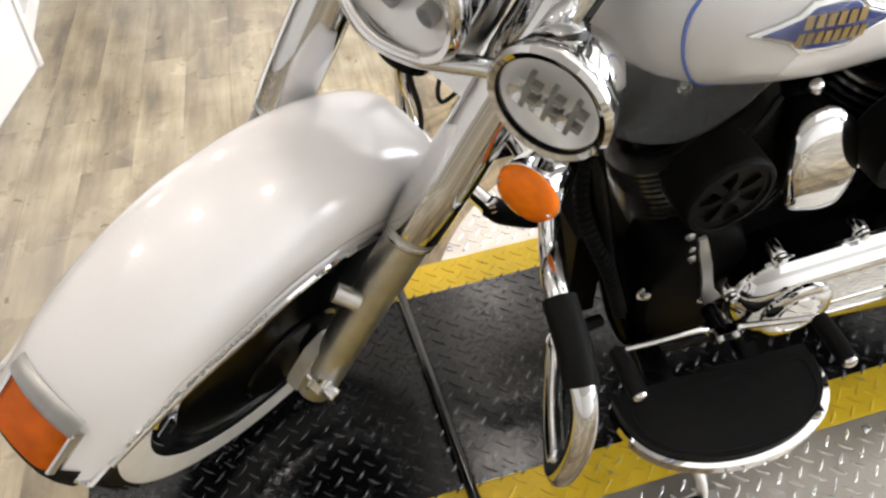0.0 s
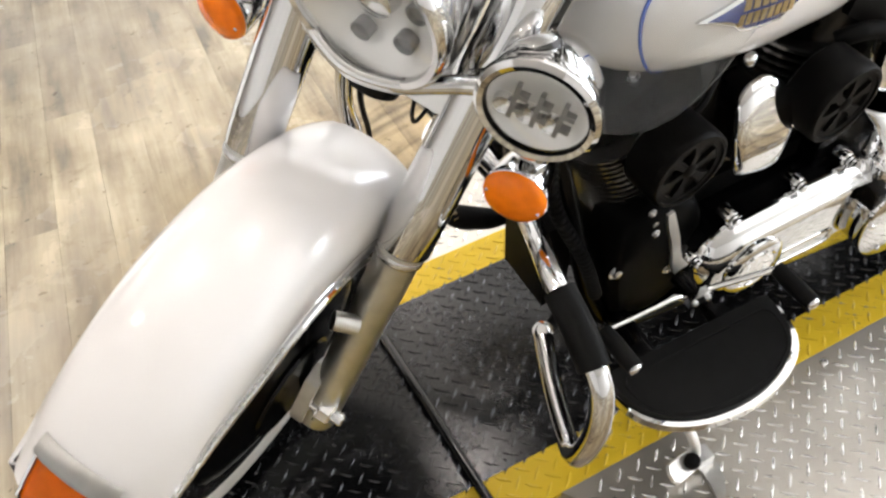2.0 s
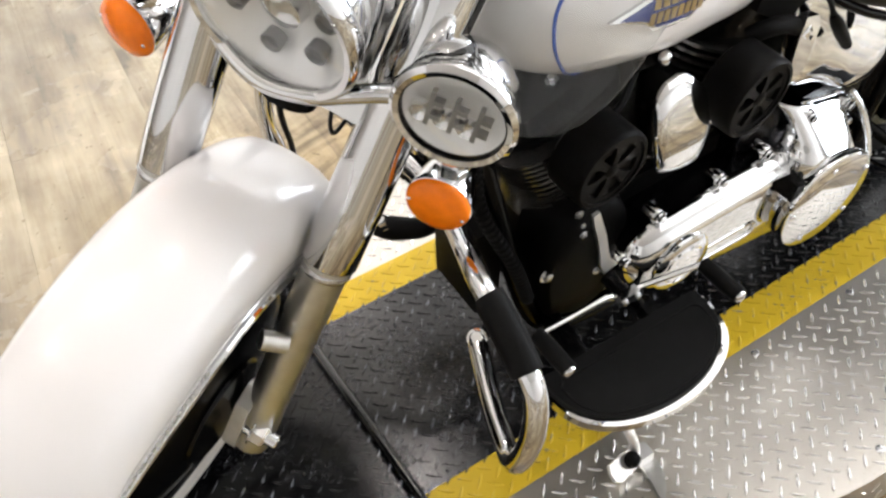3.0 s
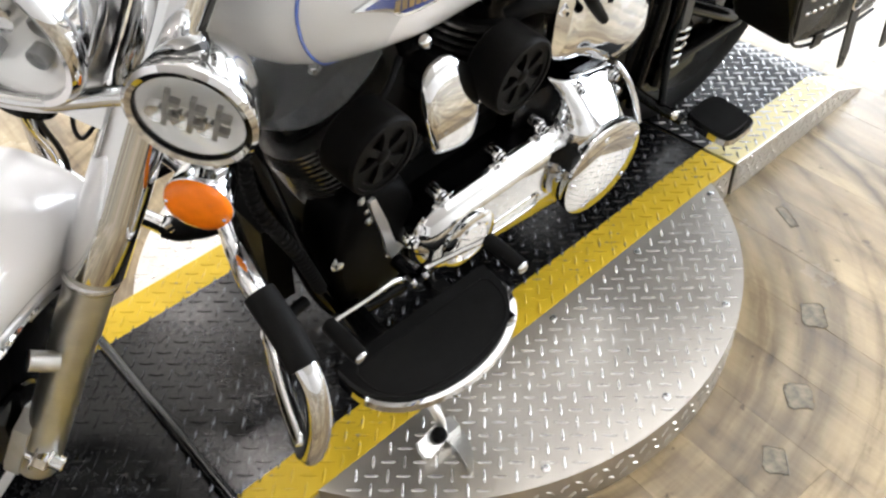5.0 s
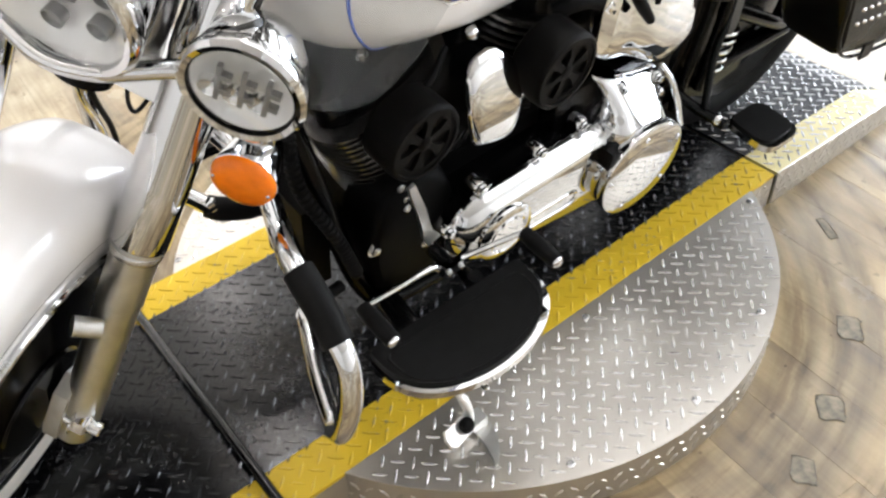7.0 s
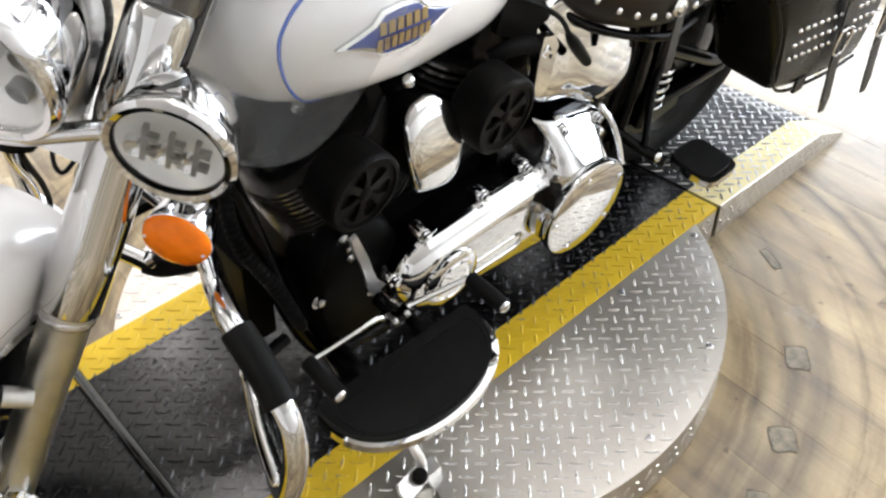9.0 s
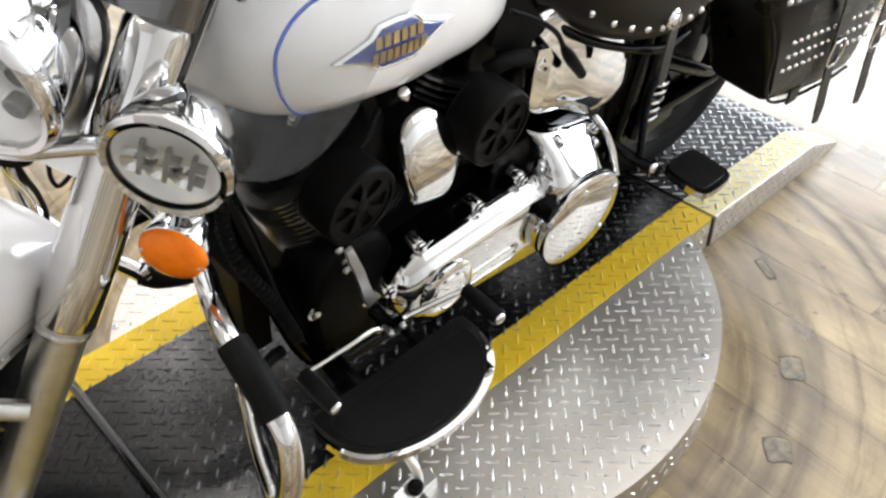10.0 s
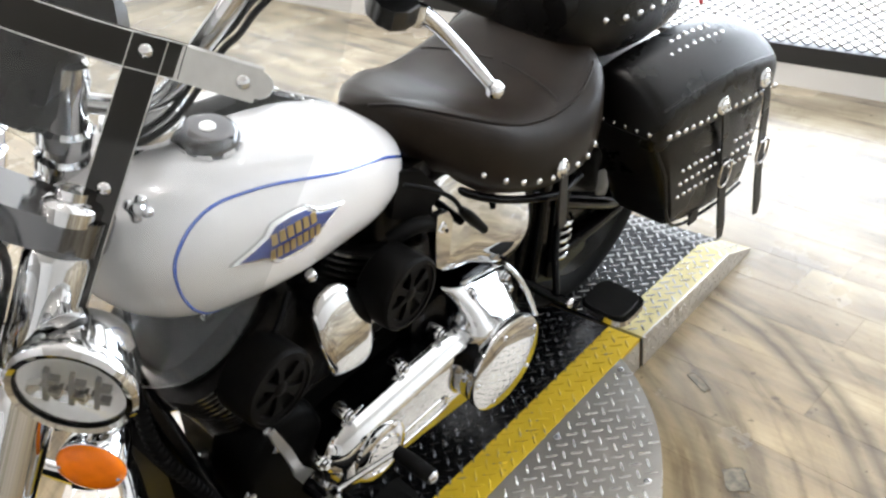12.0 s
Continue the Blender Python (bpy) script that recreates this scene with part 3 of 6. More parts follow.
def wheel(name, xc, m, wide, rim_r, tyre_r, dressed):
    c = (xc, 0, ZA)
    ax = (0, -1, 0)
    h = wide / 2
    prof = [(rim_r + 0.004, -h * 0.72), (rim_r + 0.02, -h * 0.9), (rim_r + 0.055, -h), (tyre_r - 0.03, -h * 0.9), (tyre_r - 0.008, -h * 0.6), (tyre_r, -h * 0.2)]
    prof = prof + [(r, -y) for r, y in prof[::-1]]
    hub = part(name, lathe([(0.03, -0.075), (0.062, -0.07), (0.064, -0.058), (0.036, -0.05), (0.034, 0.05), (0.064, 0.058), (0.062, 0.07), (0.03, 0.075)], c, ax, 32), CHROME if dressed else BLACK, bike, "laced wheel with chrome hub" if dressed else "laced wheel with black hub", m)
    part("tyre", lathe(prof, c, ax, 72, closed=True), TYRE, hub, "black tyre with whitewall" if dressed else "plain black tyre", m)
    bm = bmesh.new()
    for i in range(54):
        a = 2 * math.pi * i / 54
        for sg in (-1, 1):
            p = [Vector((math.cos(a + sg * da), sg * yy, math.sin(a + sg * da))) for da, yy in ((0, 0.006), (0.05, h * 0.42), (0.03, h * 0.8))]
            pts = [(xc + q.x * rr, q.y, ZA + q.z * rr) for q, rr in zip(p, (tyre_r + 0.0012, tyre_r - 0.0, tyre_r - 0.014))]
            tube(pts, 0.0026, 4, 1, bm)
    part("tread_pattern", bm, TYRE, hub, "", m)
    for sg in ((-1, 1) if dressed else ()):
        w = lathe([(rim_r + 0.02, sg * (h * 0.9 + 0.0012)), (rim_r + 0.055, sg * (h + 0.0012)), (tyre_r - 0.035, sg * (h * 0.925 + 0.001)), (tyre_r - 0.035, sg * (h * 0.925 - 0.001)), (rim_r + 0.055, sg * (h - 0.001)), (rim_r + 0.02, sg * (h * 0.9 - 0.001))], c, ax, 72, closed=True)
        part("whitewall", w, WHITEWALL, hub, "cream whitewall band", m)
    rim = [(rim_r - 0.03, -0.02), (rim_r - 0.018, -h * 0.6), (rim_r + 0.004, -h * 0.66), (rim_r + 0.013, -h * 0.8), (rim_r + 0.006, -h * 0.86), (rim_r - 0.004, -h * 0.78), (rim_r - 0.024, -h * 0.62)]
    rim = rim + [(r, -y) for r, y in rim[::-1]]
    part("rim", lathe(rim, c, ax, 72, closed=True), CHROME if dressed else BLACK, hub, "polished chrome rim" if dressed else "black rim", m)
    for sg in (-1, 1):
        for k in range(20):
            a0 = 2 * math.pi * k / 20
            a1 = a0 + (0.35 if k % 2 else -0.35)
            p0 = Vector((xc + 0.058 * math.cos(a0), sg * 0.062, ZA + 0.058 * math.sin(a0)))
            p1 = Vector((xc + (rim_r - 0.022) * math.cos(a1), sg * 0.012, ZA + (rim_r - 0.022) * math.sin(a1)))
            part("spoke", tube([p0, p1], 0.0021, 6, 1), CHROME if dressed else BLACK, hub, "", m)
    return hub


fw = wheel("front_wheel", XF, TURNED @ Matrix.Translation((0, 0.01, 0)), 0.13, 0.212, 0.318, True)
rw = wheel("rear_wheel", XR, None, 0.15, 0.212, 0.318, False)
# added dish; its black stands in for shade and dark reflections on the spokes
fpart("wheel_shade_dish", lathe([(0.075, 0.066), (0.165, 0.050), (0.186, 0.045), (0.188, 0.049), (0.165, 0.056), (0.12, 0.066), (0.075, 0.074)], (XF, 0, ZA), (0, -1, 0), 56, closed=True), BLACK, fw, "glossy black dish added for the dark inside of the wheel")
fpart("hub_cover", lathe([(0.0, 0.092), (0.03, 0.091), (0.052, 0.084), (0.085, 0.079), (0.088, 0.074), (0.03, 0.072)], (XF, 0, ZA), (0, -1, 0), 40), BLACK, fw, "black domed hub cover")
fpart("axle", tube([(XF, 0.14, ZA), (XF, -0.128, ZA)], 0.0125, 16, 1), CHROME, fw)
bm = hexbolt((XF, -0.128, ZA), (0, -1, 0), 0.0175, 0.022)
bm = lathe([(0.0105, 0), (0.0105, 0.02), (0.008, 0.022)], (XF, -0.146, ZA), (0, -1, 0), 16, bm)
fpart("axle_nut", bm, CHROME, fw, "chrome axle nut with threaded end")

# front fender


def fender_shell(xc, zc, a0, a1, prof, steps, flare=None, thick=0.0025):
    bm = bmesh.new()
    loops = []
    for i in range(steps + 1):
        t = i / steps
        a = radians(a0 + (a1 - a0) * t)
        k = flare(t) if flare else 0.0
        outer, inner = [], []
        for y, r in prof:
            rr = r + k
            outer.append((xc + rr * math.cos(a), y, zc + rr * math.sin(a)))
            rr -= thick
            inner.append((xc + rr * math.cos(a), y * (1 - thick / 0.1), zc + rr * math.sin(a)))
        loops.append(outer + inner[::-1])
    return rings(bm, loops, True, True)


half = [(-0.096, 0.256), (-0.0985, 0.280), (-0.0995, 0.302), (-0.0985, 0.324), (-0.093, 0.344), (-0.082, 0.359), (-0.066, 0.3685), (-0.045, 0.3745), (-0.022, 0.3775), (0, 0.3785)]
prof = half + [(-y, r) for y, r in half[-2::-1]]
FA0, FA1 = 148.7, 42.0
OFF = Matrix.Translation((0, 0.006, 0))


def crown_lift(a):
    t = (FA0 - a) / (FA0 - FA1)
    return 0.012 * max(0, 1 - t * 9) ** 2 + 0.004 * max(0, (t - 0.75) / 0.25) ** 2


def skirt_rise(a):
    """How far the side skirt's edge sweeps up towards the fender's nose."""
    return 0.078 * max(0.0, (a - 104) / 38) ** 1.4


bm = bmesh.new()
loops = []
for i in range(61):
    a = FA0 + (FA1 - FA0) * i / 60
    ca, sa = math.cos(radians(a)), math.sin(radians(a))
    outer, inner = [], []
    for y, r in prof:
        low = max(0.0, (0.344 - r) / 0.088)
        rr = r + crown_lift(a) + skirt_rise(a) * low
        yy = y * 0.945
        outer.append((XF + rr * ca, yy, ZA + rr * sa))
        rr -= 0.0025
        inner.append((XF + rr * ca, yy * 0.975, ZA + rr * sa))
    loops.append(outer + inner[::-1])
rings(bm, loops, True, True)
bm.transform(OFF)
ff = fpart("front_fender", bm, WHITE, None, "deep valanced front fender in pearl white")


def on_side(a, sg, up, out):
    """A point on the fender's side, up metres above the skirt's edge."""
    r = 0.256 + skirt_rise(a) + crown_lift(a) + up
    return Vector((XF + r * math.cos(radians(a)), sg * (0.0935 + out) + 0.006, ZA + r * math.sin(radians(a))))


for sg in (-1, 1):
    fpart("fender_trim", tube([on_side((143.5 if sg < 0 else 137.0) - 2.92 * i, sg, 0.004, 0.0005) for i in range(35)], 0.0052, 8, 1), CHROME, ff, "chrome trim along the fender edge")
    fpart("panel_seam", tube([on_side(140 - 2.9 * i, sg, 0.037 - 0.03 * max(0, (a_ := 140 - 2.9 * i) - 122) / 18, -0.0003 - 0.0028 * max(0, a_ - 126) / 14) for i in range(33)], 0.0011, 6, 1), SEAMGREY, ff, "fine dark joint above the side skirt")
bm = bmesh.new()
for i in range(26):
    a = 138 - 1.55 * i
    p = on_side(a, -1, 0.017 + 0.0015 * (i % 3), 0.0003)
    m = Matrix.Translation(p) @ Matrix.Rotation(-radians(a) + math.pi / 2, 4, "Y")
    w = 0.0026 + 0.0012 * ((i * 7) % 3) / 2
    slab([(-w, -0.0045), (w, -0.0045), (w * 0.7, 0.0045), (-w * 0.7, 0.0045)], 0.003, m @ Matrix.Rotation(math.pi / 2, 4, "X"), 0.0008, 1, bm)
fpart("trim_script", bm, BRIGHT, ff, "raised chrome script, too small to read")
# lamp on the fender's front
def on_crown(a, y, up):
    fall = float(np.interp(abs(y + 0.001), (0.0, 0.0208, 0.0425, 0.0624, 0.0775, 0.088), (0.0, 0.001, 0.004, 0.010, 0.0195, 0.0345)))
    r = 0.3785 + crown_lift(a) + up - fall
    return Vector((XF + r * math.cos(radians(a)), y + 0.007, ZA + r * math.sin(radians(a))))
bm = bmesh.new()
loops = []
for i in range(11):
    a = 148.7 - i * 0.92
    lift = 0.010 * math.sin(math.pi * min(1, (i + 2.2) / 13.5)) ** 0.5
    loops.append([on_crown(a, y, 0.002 + lift * (1 - (abs(y) / 0.052) ** 8)) for y in np.linspace(-0.0505, 0.0505, 21)])
rings(bm, loops, False)
bmesh.ops.solidify(bm, geom=bm.faces[:], thickness=0.006)
fl = fpart("fender_lamp", bm, AMBER, ff, "amber front fender lamp lens")
bm = bmesh.new()
loops = []
for a, up in ((139.7, 0.003), (139.4, 0.0125), (138.6, 0.0135), (136.4, 0.006), (136.0, 0.001)):
    loops.append([on_crown(a, y, up) for y in np.linspace(-0.056, 0.056, 17)])
rings(bm, loops, False)
bmesh.ops.solidify(bm, geom=bm.faces[:], thickness=0.004)
fpart("lamp_housing", bm, SATIN, fl, "satin metal lamp housing")
for sg in (-1, 1):
    bm = bmesh.new()
    loops = []
    for a in np.linspace(148.8, 138.6, 8):
        loops.append([on_crown(a, sg * y, up) for y, up in ((0.0508, -0.002), (0.0508, 0.0075), (0.054, 0.008), (0.060, 0.0), (0.060, -0.004))])
    rings(bm, loops, True, True)
    fpart("lamp_cheek", bm, CHROME, fl, "chrome side of the lamp housing")
bm = bmesh.new()
loops = []
for u in np.linspace(0, 1, 9):
    row = []
    for y in np.linspace(-0.078, 0.052, 25):
        wide = 0.6 + 3.0 * max(0.0, (abs(y) - 0.045) / 0.041)
        a = 151.2 - u * (2.1 + min(wide, 3.8))
        row.append(on_crown(a, y, 0.0025 - 0.016 * max(0.0, 1 - u * 3.2) ** 1.6))
    loops.append(row)
rings(bm, loops, False)
bmesh.ops.solidify(bm, geom=bm.faces[:], thickness=0.003)
# dark colour stands in for the track mirrored in the chrome
fpart("tip_trim", bm, DARK_MIRROR, ff, "chrome fender tip, coloured dark like its reflection")

# fork
def fork_at(s, y, off=0.0):
    """A point s metres up the fork leg from the axle."""
    return Vector((XF + 0.022 + s * HEAD.x + off * HEAD.z, y, ZA + s * HEAD.z - off * HEAD.x))
for sg in (-1, 1):
    y = sg * 0.125
    leg = fpart("fork_leg", lathe([(0.024, -0.055), (0.027, -0.053), (0.029, -0.045), (0.029, 0.2), (0.031, 0.205), (0.031, 0.285), (0.033, 0.29), (0.033, 0.3)], fork_at(0, y), HEAD, 28), SATIN, None, "polished alloy fork leg")
    fpart("fork_seam", lathe([(0.0325, 0.283), (0.0342, 0.286), (0.0342, 0.292), (0.0325, 0.295)], fork_at(0, y), HEAD, 28, closed=True), STEEL, leg)
    fpart("fork_cover", lathe([(0.030, 0.30), (0.0355, 0.302), (0.0375, 0.305), (0.0375, 0.40), (0.0375, 0.56), (0.0385, 0.565), (0.0385, 0.60), (0.0375, 0.605), (0.0375, 0.69), (0.034, 0.70), (0.02, 0.705)], fork_at(0, y), HEAD, 28), CHROME, leg, "chrome fork cover")
    fpart("fender_bracket", tube([fork_at(0.17, y - sg * 0.0, -0.03), fork_at(0.17, sg * 0.095, -0.05)], 0.014, 14, 1), SATIN, leg)
    bm = slab([(-0.024, -0.052), (0.018, -0.052), (0.024, -0.03), (0.022, 0.03), (0.0, 0.055), (-0.02, 0.052), (-0.028, 0.0)], 0.022, frame_of(fork_at(0, y - sg * 0.0 + 0.011, -0.012), (0, 1, 0), HEAD) @ Matrix.Rotation(0, 4, "Z"), 0.006, 2)
    fpart("axle_clamp", bm, SATIN, leg)
fpart("lower_yoke", slab(oval(0.165, 0.05, 32, 3), 0.05, frame_of(fork_at(0.5, 0, 0.02), HEAD, (0, 1, 0)) @ Matrix.Rotation(math.pi / 2, 4, "Z"), 0.012, 3), HAZED, None, "chrome fork yoke")
# chrome yoke; a darker reflection is put into its colour
fpart("upper_yoke", slab(oval(0.165, 0.055, 32, 3), 0.04, frame_of(fork_at(0.70, 0, 0.02), HEAD, (0, 1, 0)) @ Matrix.Rotation(math.pi / 2, 4, "Z"), 0.012, 3), DUSK, None, "chrome top fork yoke, darkened for what it mirrors")
for sg in (-1, 1):
    fpart("fork_cap", lathe([(0.03, 0.735), (0.03, 0.752), (0.025, 0.758), (0.018, 0.76), (0.018, 0.77), (0.0, 0.772)], fork_at(0, sg * 0.125), HEAD, 24), CHROME, None, "chrome fork cap")
fpart("nacelle_panel", slab(oval(0.088, 0.10, 32, 4), 0.02, frame_of(fork_at(0.60, 0, -0.012), (-HEAD.z, 0, HEAD.x), HEAD), 0.008, 3), HAZED, None, "curved chrome panel between the fork covers")
fpart("steering_head", lathe([(0.034, -0.1), (0.036, -0.09), (0.036, 0.1), (0.034, 0.11)], FOOT + HEAD * 0.93, HEAD, 24), BLACK)

# headlamp in its chrome shell
HL = Vector((-0.715, 0, 0.90))
LOOKF = Vector((-1, 0, -0.08)).normalized()
hl = fpart("headlamp", lathe([(0.0, -0.145), (0.035, -0.14), (0.066, -0.115), (0.088, -0.07), (0.098, -0.02), (0.0995, 0.0), (0.096, 0.004), (0.09, 0.0), (0.088, -0.03), (0.06, -0.06), (0.0, -0.07)], HL, LOOKF, 48), CHROME, None, "chrome headlamp shell")
fpart("trim_ring", lathe([(0.101, -0.012), (0.1045, -0.002), (0.1035, 0.008), (0.098, 0.014), (0.091, 0.012), (0.089, 0.004)], HL, LOOKF, 48, closed=True), CHROME, hl, "chrome trim ring")
fpart("reflector", lathe([(0.089, 0.004), (0.07, -0.02), (0.05, -0.035), (0.02, -0.042), (0, -0.042)], HL, LOOKF, 40, caps=False), LAMPMIRROR, hl, "segmented lamp reflector")
for k in range(6):
    a = radians(60 * k + 20)
    fm = frame_of(HL, LOOKF)
    o = fm @ Vector((0.058 * math.cos(a), 0.058 * math.sin(a), -0.010))
    bm = lathe([(0.0125, -0.014), (0.0128, 0.001), (0.0112, 0.002), (0.0095, -0.004), (0, -0.007)], o, LOOKF, 22)
    fpart("lamp_cell", bm, LAMPDARK, hl, "dark lamp cell")
fpart("bulb_shield", lathe([(0.026, -0.03), (0.024, -0.012), (0.012, -0.006), (0, -0.005)], HL, LOOKF, 24), CHROME, hl)
ln = fpart("lens", lathe([(0.09, 0.008), (0.08, 0.014), (0.05, 0.02), (0, 0.0225), (0, 0.0205), (0.05, 0.018), (0.08, 0.012), (0.09, 0.006)], HL, LOOKF, 40, closed=True), CLEAR, hl, "clear domed lens")
ln.visible_shadow = False
fpart("nacelle", lathe([(0.0, -0.02), (0.05, -0.015), (0.064, 0.03), (0.058, 0.08), (0.04, 0.12), (0.0, 0.13)], HL + Vector((0.09, 0, -0.01)), (1, 0, 0.2), 32), HAZED, None, "rounded chrome headlamp mount")
fpart("brake_line", tube([(-0.575, 0.10, 0.64), (-0.560, 0.10, 0.56), (-0.552, 0.10, 0.50), (-0.535, 0.10, 0.44), (-0.505, 0.10, 0.361), (-0.49, 0.10, 0.28), (-0.50, 0.10, 0.18)], 0.0055, 10, 5), CHROME, None, "thin plated brake line")
fpart("brake_hose", tube([(-0.563, 0.088, 0.64), (-0.548, 0.088, 0.56), (-0.54, 0.088, 0.50), (-0.523, 0.088, 0.44), (-0.496, 0.088, 0.361), (-0.48, 0.088, 0.28), (-0.49, 0.088, 0.18)], 0.005, 10, 5), RUBBER, None, "black brake hose")
fpart("lamp_wire", tube([(-0.64, -0.05, 0.85), (-0.67, -0.06, 0.80), (-0.676, -0.06, 0.74), (-0.663, -0.06, 0.697), (-0.64, -0.06, 0.688), (-0.61, -0.06, 0.70), (-0.575, -0.06, 0.74)], 0.0028, 8, 5), RUBBER, None, "black lamp wire")

# passing lamps and turn signals on their bar
for sg in (-1, 1):
    pl = Vector((-0.695, sg * 0.204, 0.882))
    fwd = Vector((-1, sg * 0.16, 0.06)).normalized()
    shell = fpart("passing_lamp", lathe([(0.0, -0.09), (0.022, -0.088), (0.042, -0.075), (0.058, -0.045), (0.065, -0.012), (0.066, 0.0), (0.063, 0.003), (0.06, 0.0), (0.056, -0.025), (0.03, -0.04), (0.0, -0.042)], pl, fwd, 44), CHROME, None, "chrome passing lamp shell")
    fpart("trim_ring", lathe([(0.0665, -0.01), (0.0695, -0.002), (0.069, 0.006), (0.064, 0.011), (0.058, 0.009), (0.0565, 0.002)], pl, fwd, 44, closed=True), CHROME, shell, "chrome trim ring")
    fpart("dark_rim", lathe([(0.0575, 0.0085), (0.0562, 0.0085), (0.0556, 0.002), (0.057, 0.002)], pl, fwd, 44, closed=True), BLACK, shell, "thin dark gasket")
    fpart("reflector", lathe([(0.056, 0.002), (0.045, -0.012), (0.02, -0.02), (0, -0.021)], pl, fwd, 36, caps=False), LAMPMIRROR, shell, "bright lamp reflector")
    fm = frame_of(pl, fwd)
    for k in range(3):
        x = (k - 1) * 0.026
        bm = bmesh.new()
        slab([(-0.0028, -0.024), (0.0028, -0.024), (0.0028, 0.024), (-0.0028, 0.024)], 0.008, fm @ Matrix.Translation((x, 0.0, -0.003)), 0.001, 1, bm)
        for yy in (0.010, -0.010):
            slab([(-0.0065, -0.0032), (0.0065, -0.0032), (0.0065, 0.0032), (-0.0065, 0.0032)], 0.009, fm @ Matrix.Translation((x + 0.007, yy, -0.0035)), 0.001, 1, bm)
        fpart("lamp_optic", bm, LAMPDARK, shell, "dark lamp optic bars")
        fpart("optic_cup", lathe([(0.0135, -0.012), (0.0115, -0.004), (0.005, -0.009), (0, -0.01)], fm @ Vector((x - 0.009, -0.012, 0.008)), fwd, 18), CHROME, shell)
    ln = fpart("lens", lathe([(0.0565, 0.007), (0.045, 0.0105), (0.02, 0.0125), (0, 0.013), (0, 0.0115), (0.02, 0.011), (0.045, 0.009), (0.0565, 0.005)], pl, fwd, 40, closed=True), CLEAR, shell, "clear lens")
    ln.visible_shadow = False
    fpart("lamp_foot", lathe([(0.026, -0.02), (0.024, 0.0), (0.016, 0.012), (0.016, 0.03), (0.02, 0.04)], pl + Vector((0.05, sg * 0.004, -0.10)), (0, 0, 1), 20), CHROME, shell)
    sgp = Vector((-0.685, sg * 0.219, 0.714))
    sw = Vector((-1, sg * 0.12, 0.04)).normalized()
    sig = fpart("turn_signal", lathe([(0.0, -0.075), (0.015, -0.073), (0.028, -0.06), (0.036, -0.033), (0.041, -0.006), (0.0415, 0.0), (0.039, 0.0015)], sgp, sw, 32), CHROME, None, "chrome bullet turn signal")
    lens = fpart("lens", lathe([(0.0405, -0.003), (0.0405, 0.005), (0.037, 0.011), (0.026, 0.0155), (0.012, 0.0175), (0, 0.018)], sgp, sw, 36), AMBER, sig, "amber lens")
    fm = frame_of(sgp, sw)
    for k in (-1, 1):
        fpart("lens_screw", dome(fm @ Vector((k * 0.034, 0, 0.0122)), sw, 0.0028, 0.002, 8), STEEL, lens)
    fpart("signal_stem", tube([sgp + Vector((0.045, 0, 0.028)), sgp + Vector((0.048, -sg * 0.004, 0.085))], 0.014, 14, 1), CHROME, sig)
bar_l = [(-0.67, -0.15, 0.846), (-0.682, -0.118, 0.838), (-0.70, -0.085, 0.828), (-0.718, -0.05, 0.818), (-0.728, 0, 0.812)]
fpart("light_bar", tube(bar_l + [(x, -y, z) for x, y, z in bar_l[-2::-1]], [0.0115, 0.0115, 0.011, 0.0105, 0.0105, 0.0105, 0.011, 0.0115, 0.0115], 14, 6), CHROME, None, "curved chrome lamp bar")

# windshield
def shield_at(y, z):
    return Vector((-0.61 + 0.75 * (z - 0.86) + 0.3 * y * y, y, z))
edge = [(0.0, 1.01), (-0.06, 1.005), (-0.11, 0.98), (-0.135, 0.93), (-0.15, 0.88), (-0.18, 0.835), (-0.23, 0.815), (-0.28, 0.82), (-0.318, 0.845), (-0.338, 0.89), (-0.345, 0.95), (-0.35, 1.02), (-0.352, 1.08), (-0.345, 1.16), (-0.32, 1.24), (-0.25, 1.29), (-0.12, 1.31), (0, 1.315)]
edge = [(p.x, p.y) for p in spline([(a, b, 0) for a, b in edge], 3)]
edge = edge + [(-y, z) for y, z in edge[-2:0:-1]]
bm = bmesh.new()
lo = [bm.verts.new((y, z, 0)) for y, z in edge]
f = bm.faces.new(lo)
bmesh.ops.triangulate(bm, faces=[f])
bmesh.ops.subdivide_edges(bm, edges=bm.edges[:], cuts=2, use_grid_fill=True)
for v in bm.verts:
    v.co = shield_at(v.co.x, v.co.y)
bmesh.ops.recalc_face_normals(bm, faces=bm.faces[:])
bmesh.ops.solidify(bm, geom=bm.faces[:], thickness=0.005)
ws = fpart("windshield", bm, SHIELD, None, "clear windshield with chrome braces")
ws.visible_shadow = False
def strip(pts, w, t, material, name, label):
    """A flat brace on the windshield's face, through (y, z) points."""
    bm = bmesh.new()
    loops = []
    line = spline([(a, b, 0) for a, b in pts], 5)
    for i, p in enumerate(line):
        q = line[min(i + 1, len(line) - 1)] - line[max(i - 1, 0)]
        nrm = Vector((-q.y, q.x, 0)).normalized() * w / 2
        a, b = shield_at(p.x + nrm.x, p.y + nrm.y), shield_at(p.x - nrm.x, p.y - nrm.y)
        o = Vector((-0.0105, 0, 0))
        loops.append([a + o, b + o, b + o + Vector((t, 0, 0)), a + o + Vector((t, 0, 0))])
    rings(bm, loops)
    brace = fpart(name, bm, material, ws, label)
    if material is DARK_MIRROR:
        # satin tubes draw the gleam along the bevelled edges
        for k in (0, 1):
            fpart("brace_edge_gleam", tube([q[k] for q in loops], 0.0007, 6, 1), SATIN, brace, "thin pale line drawn for the edge's gleam")
    return brace
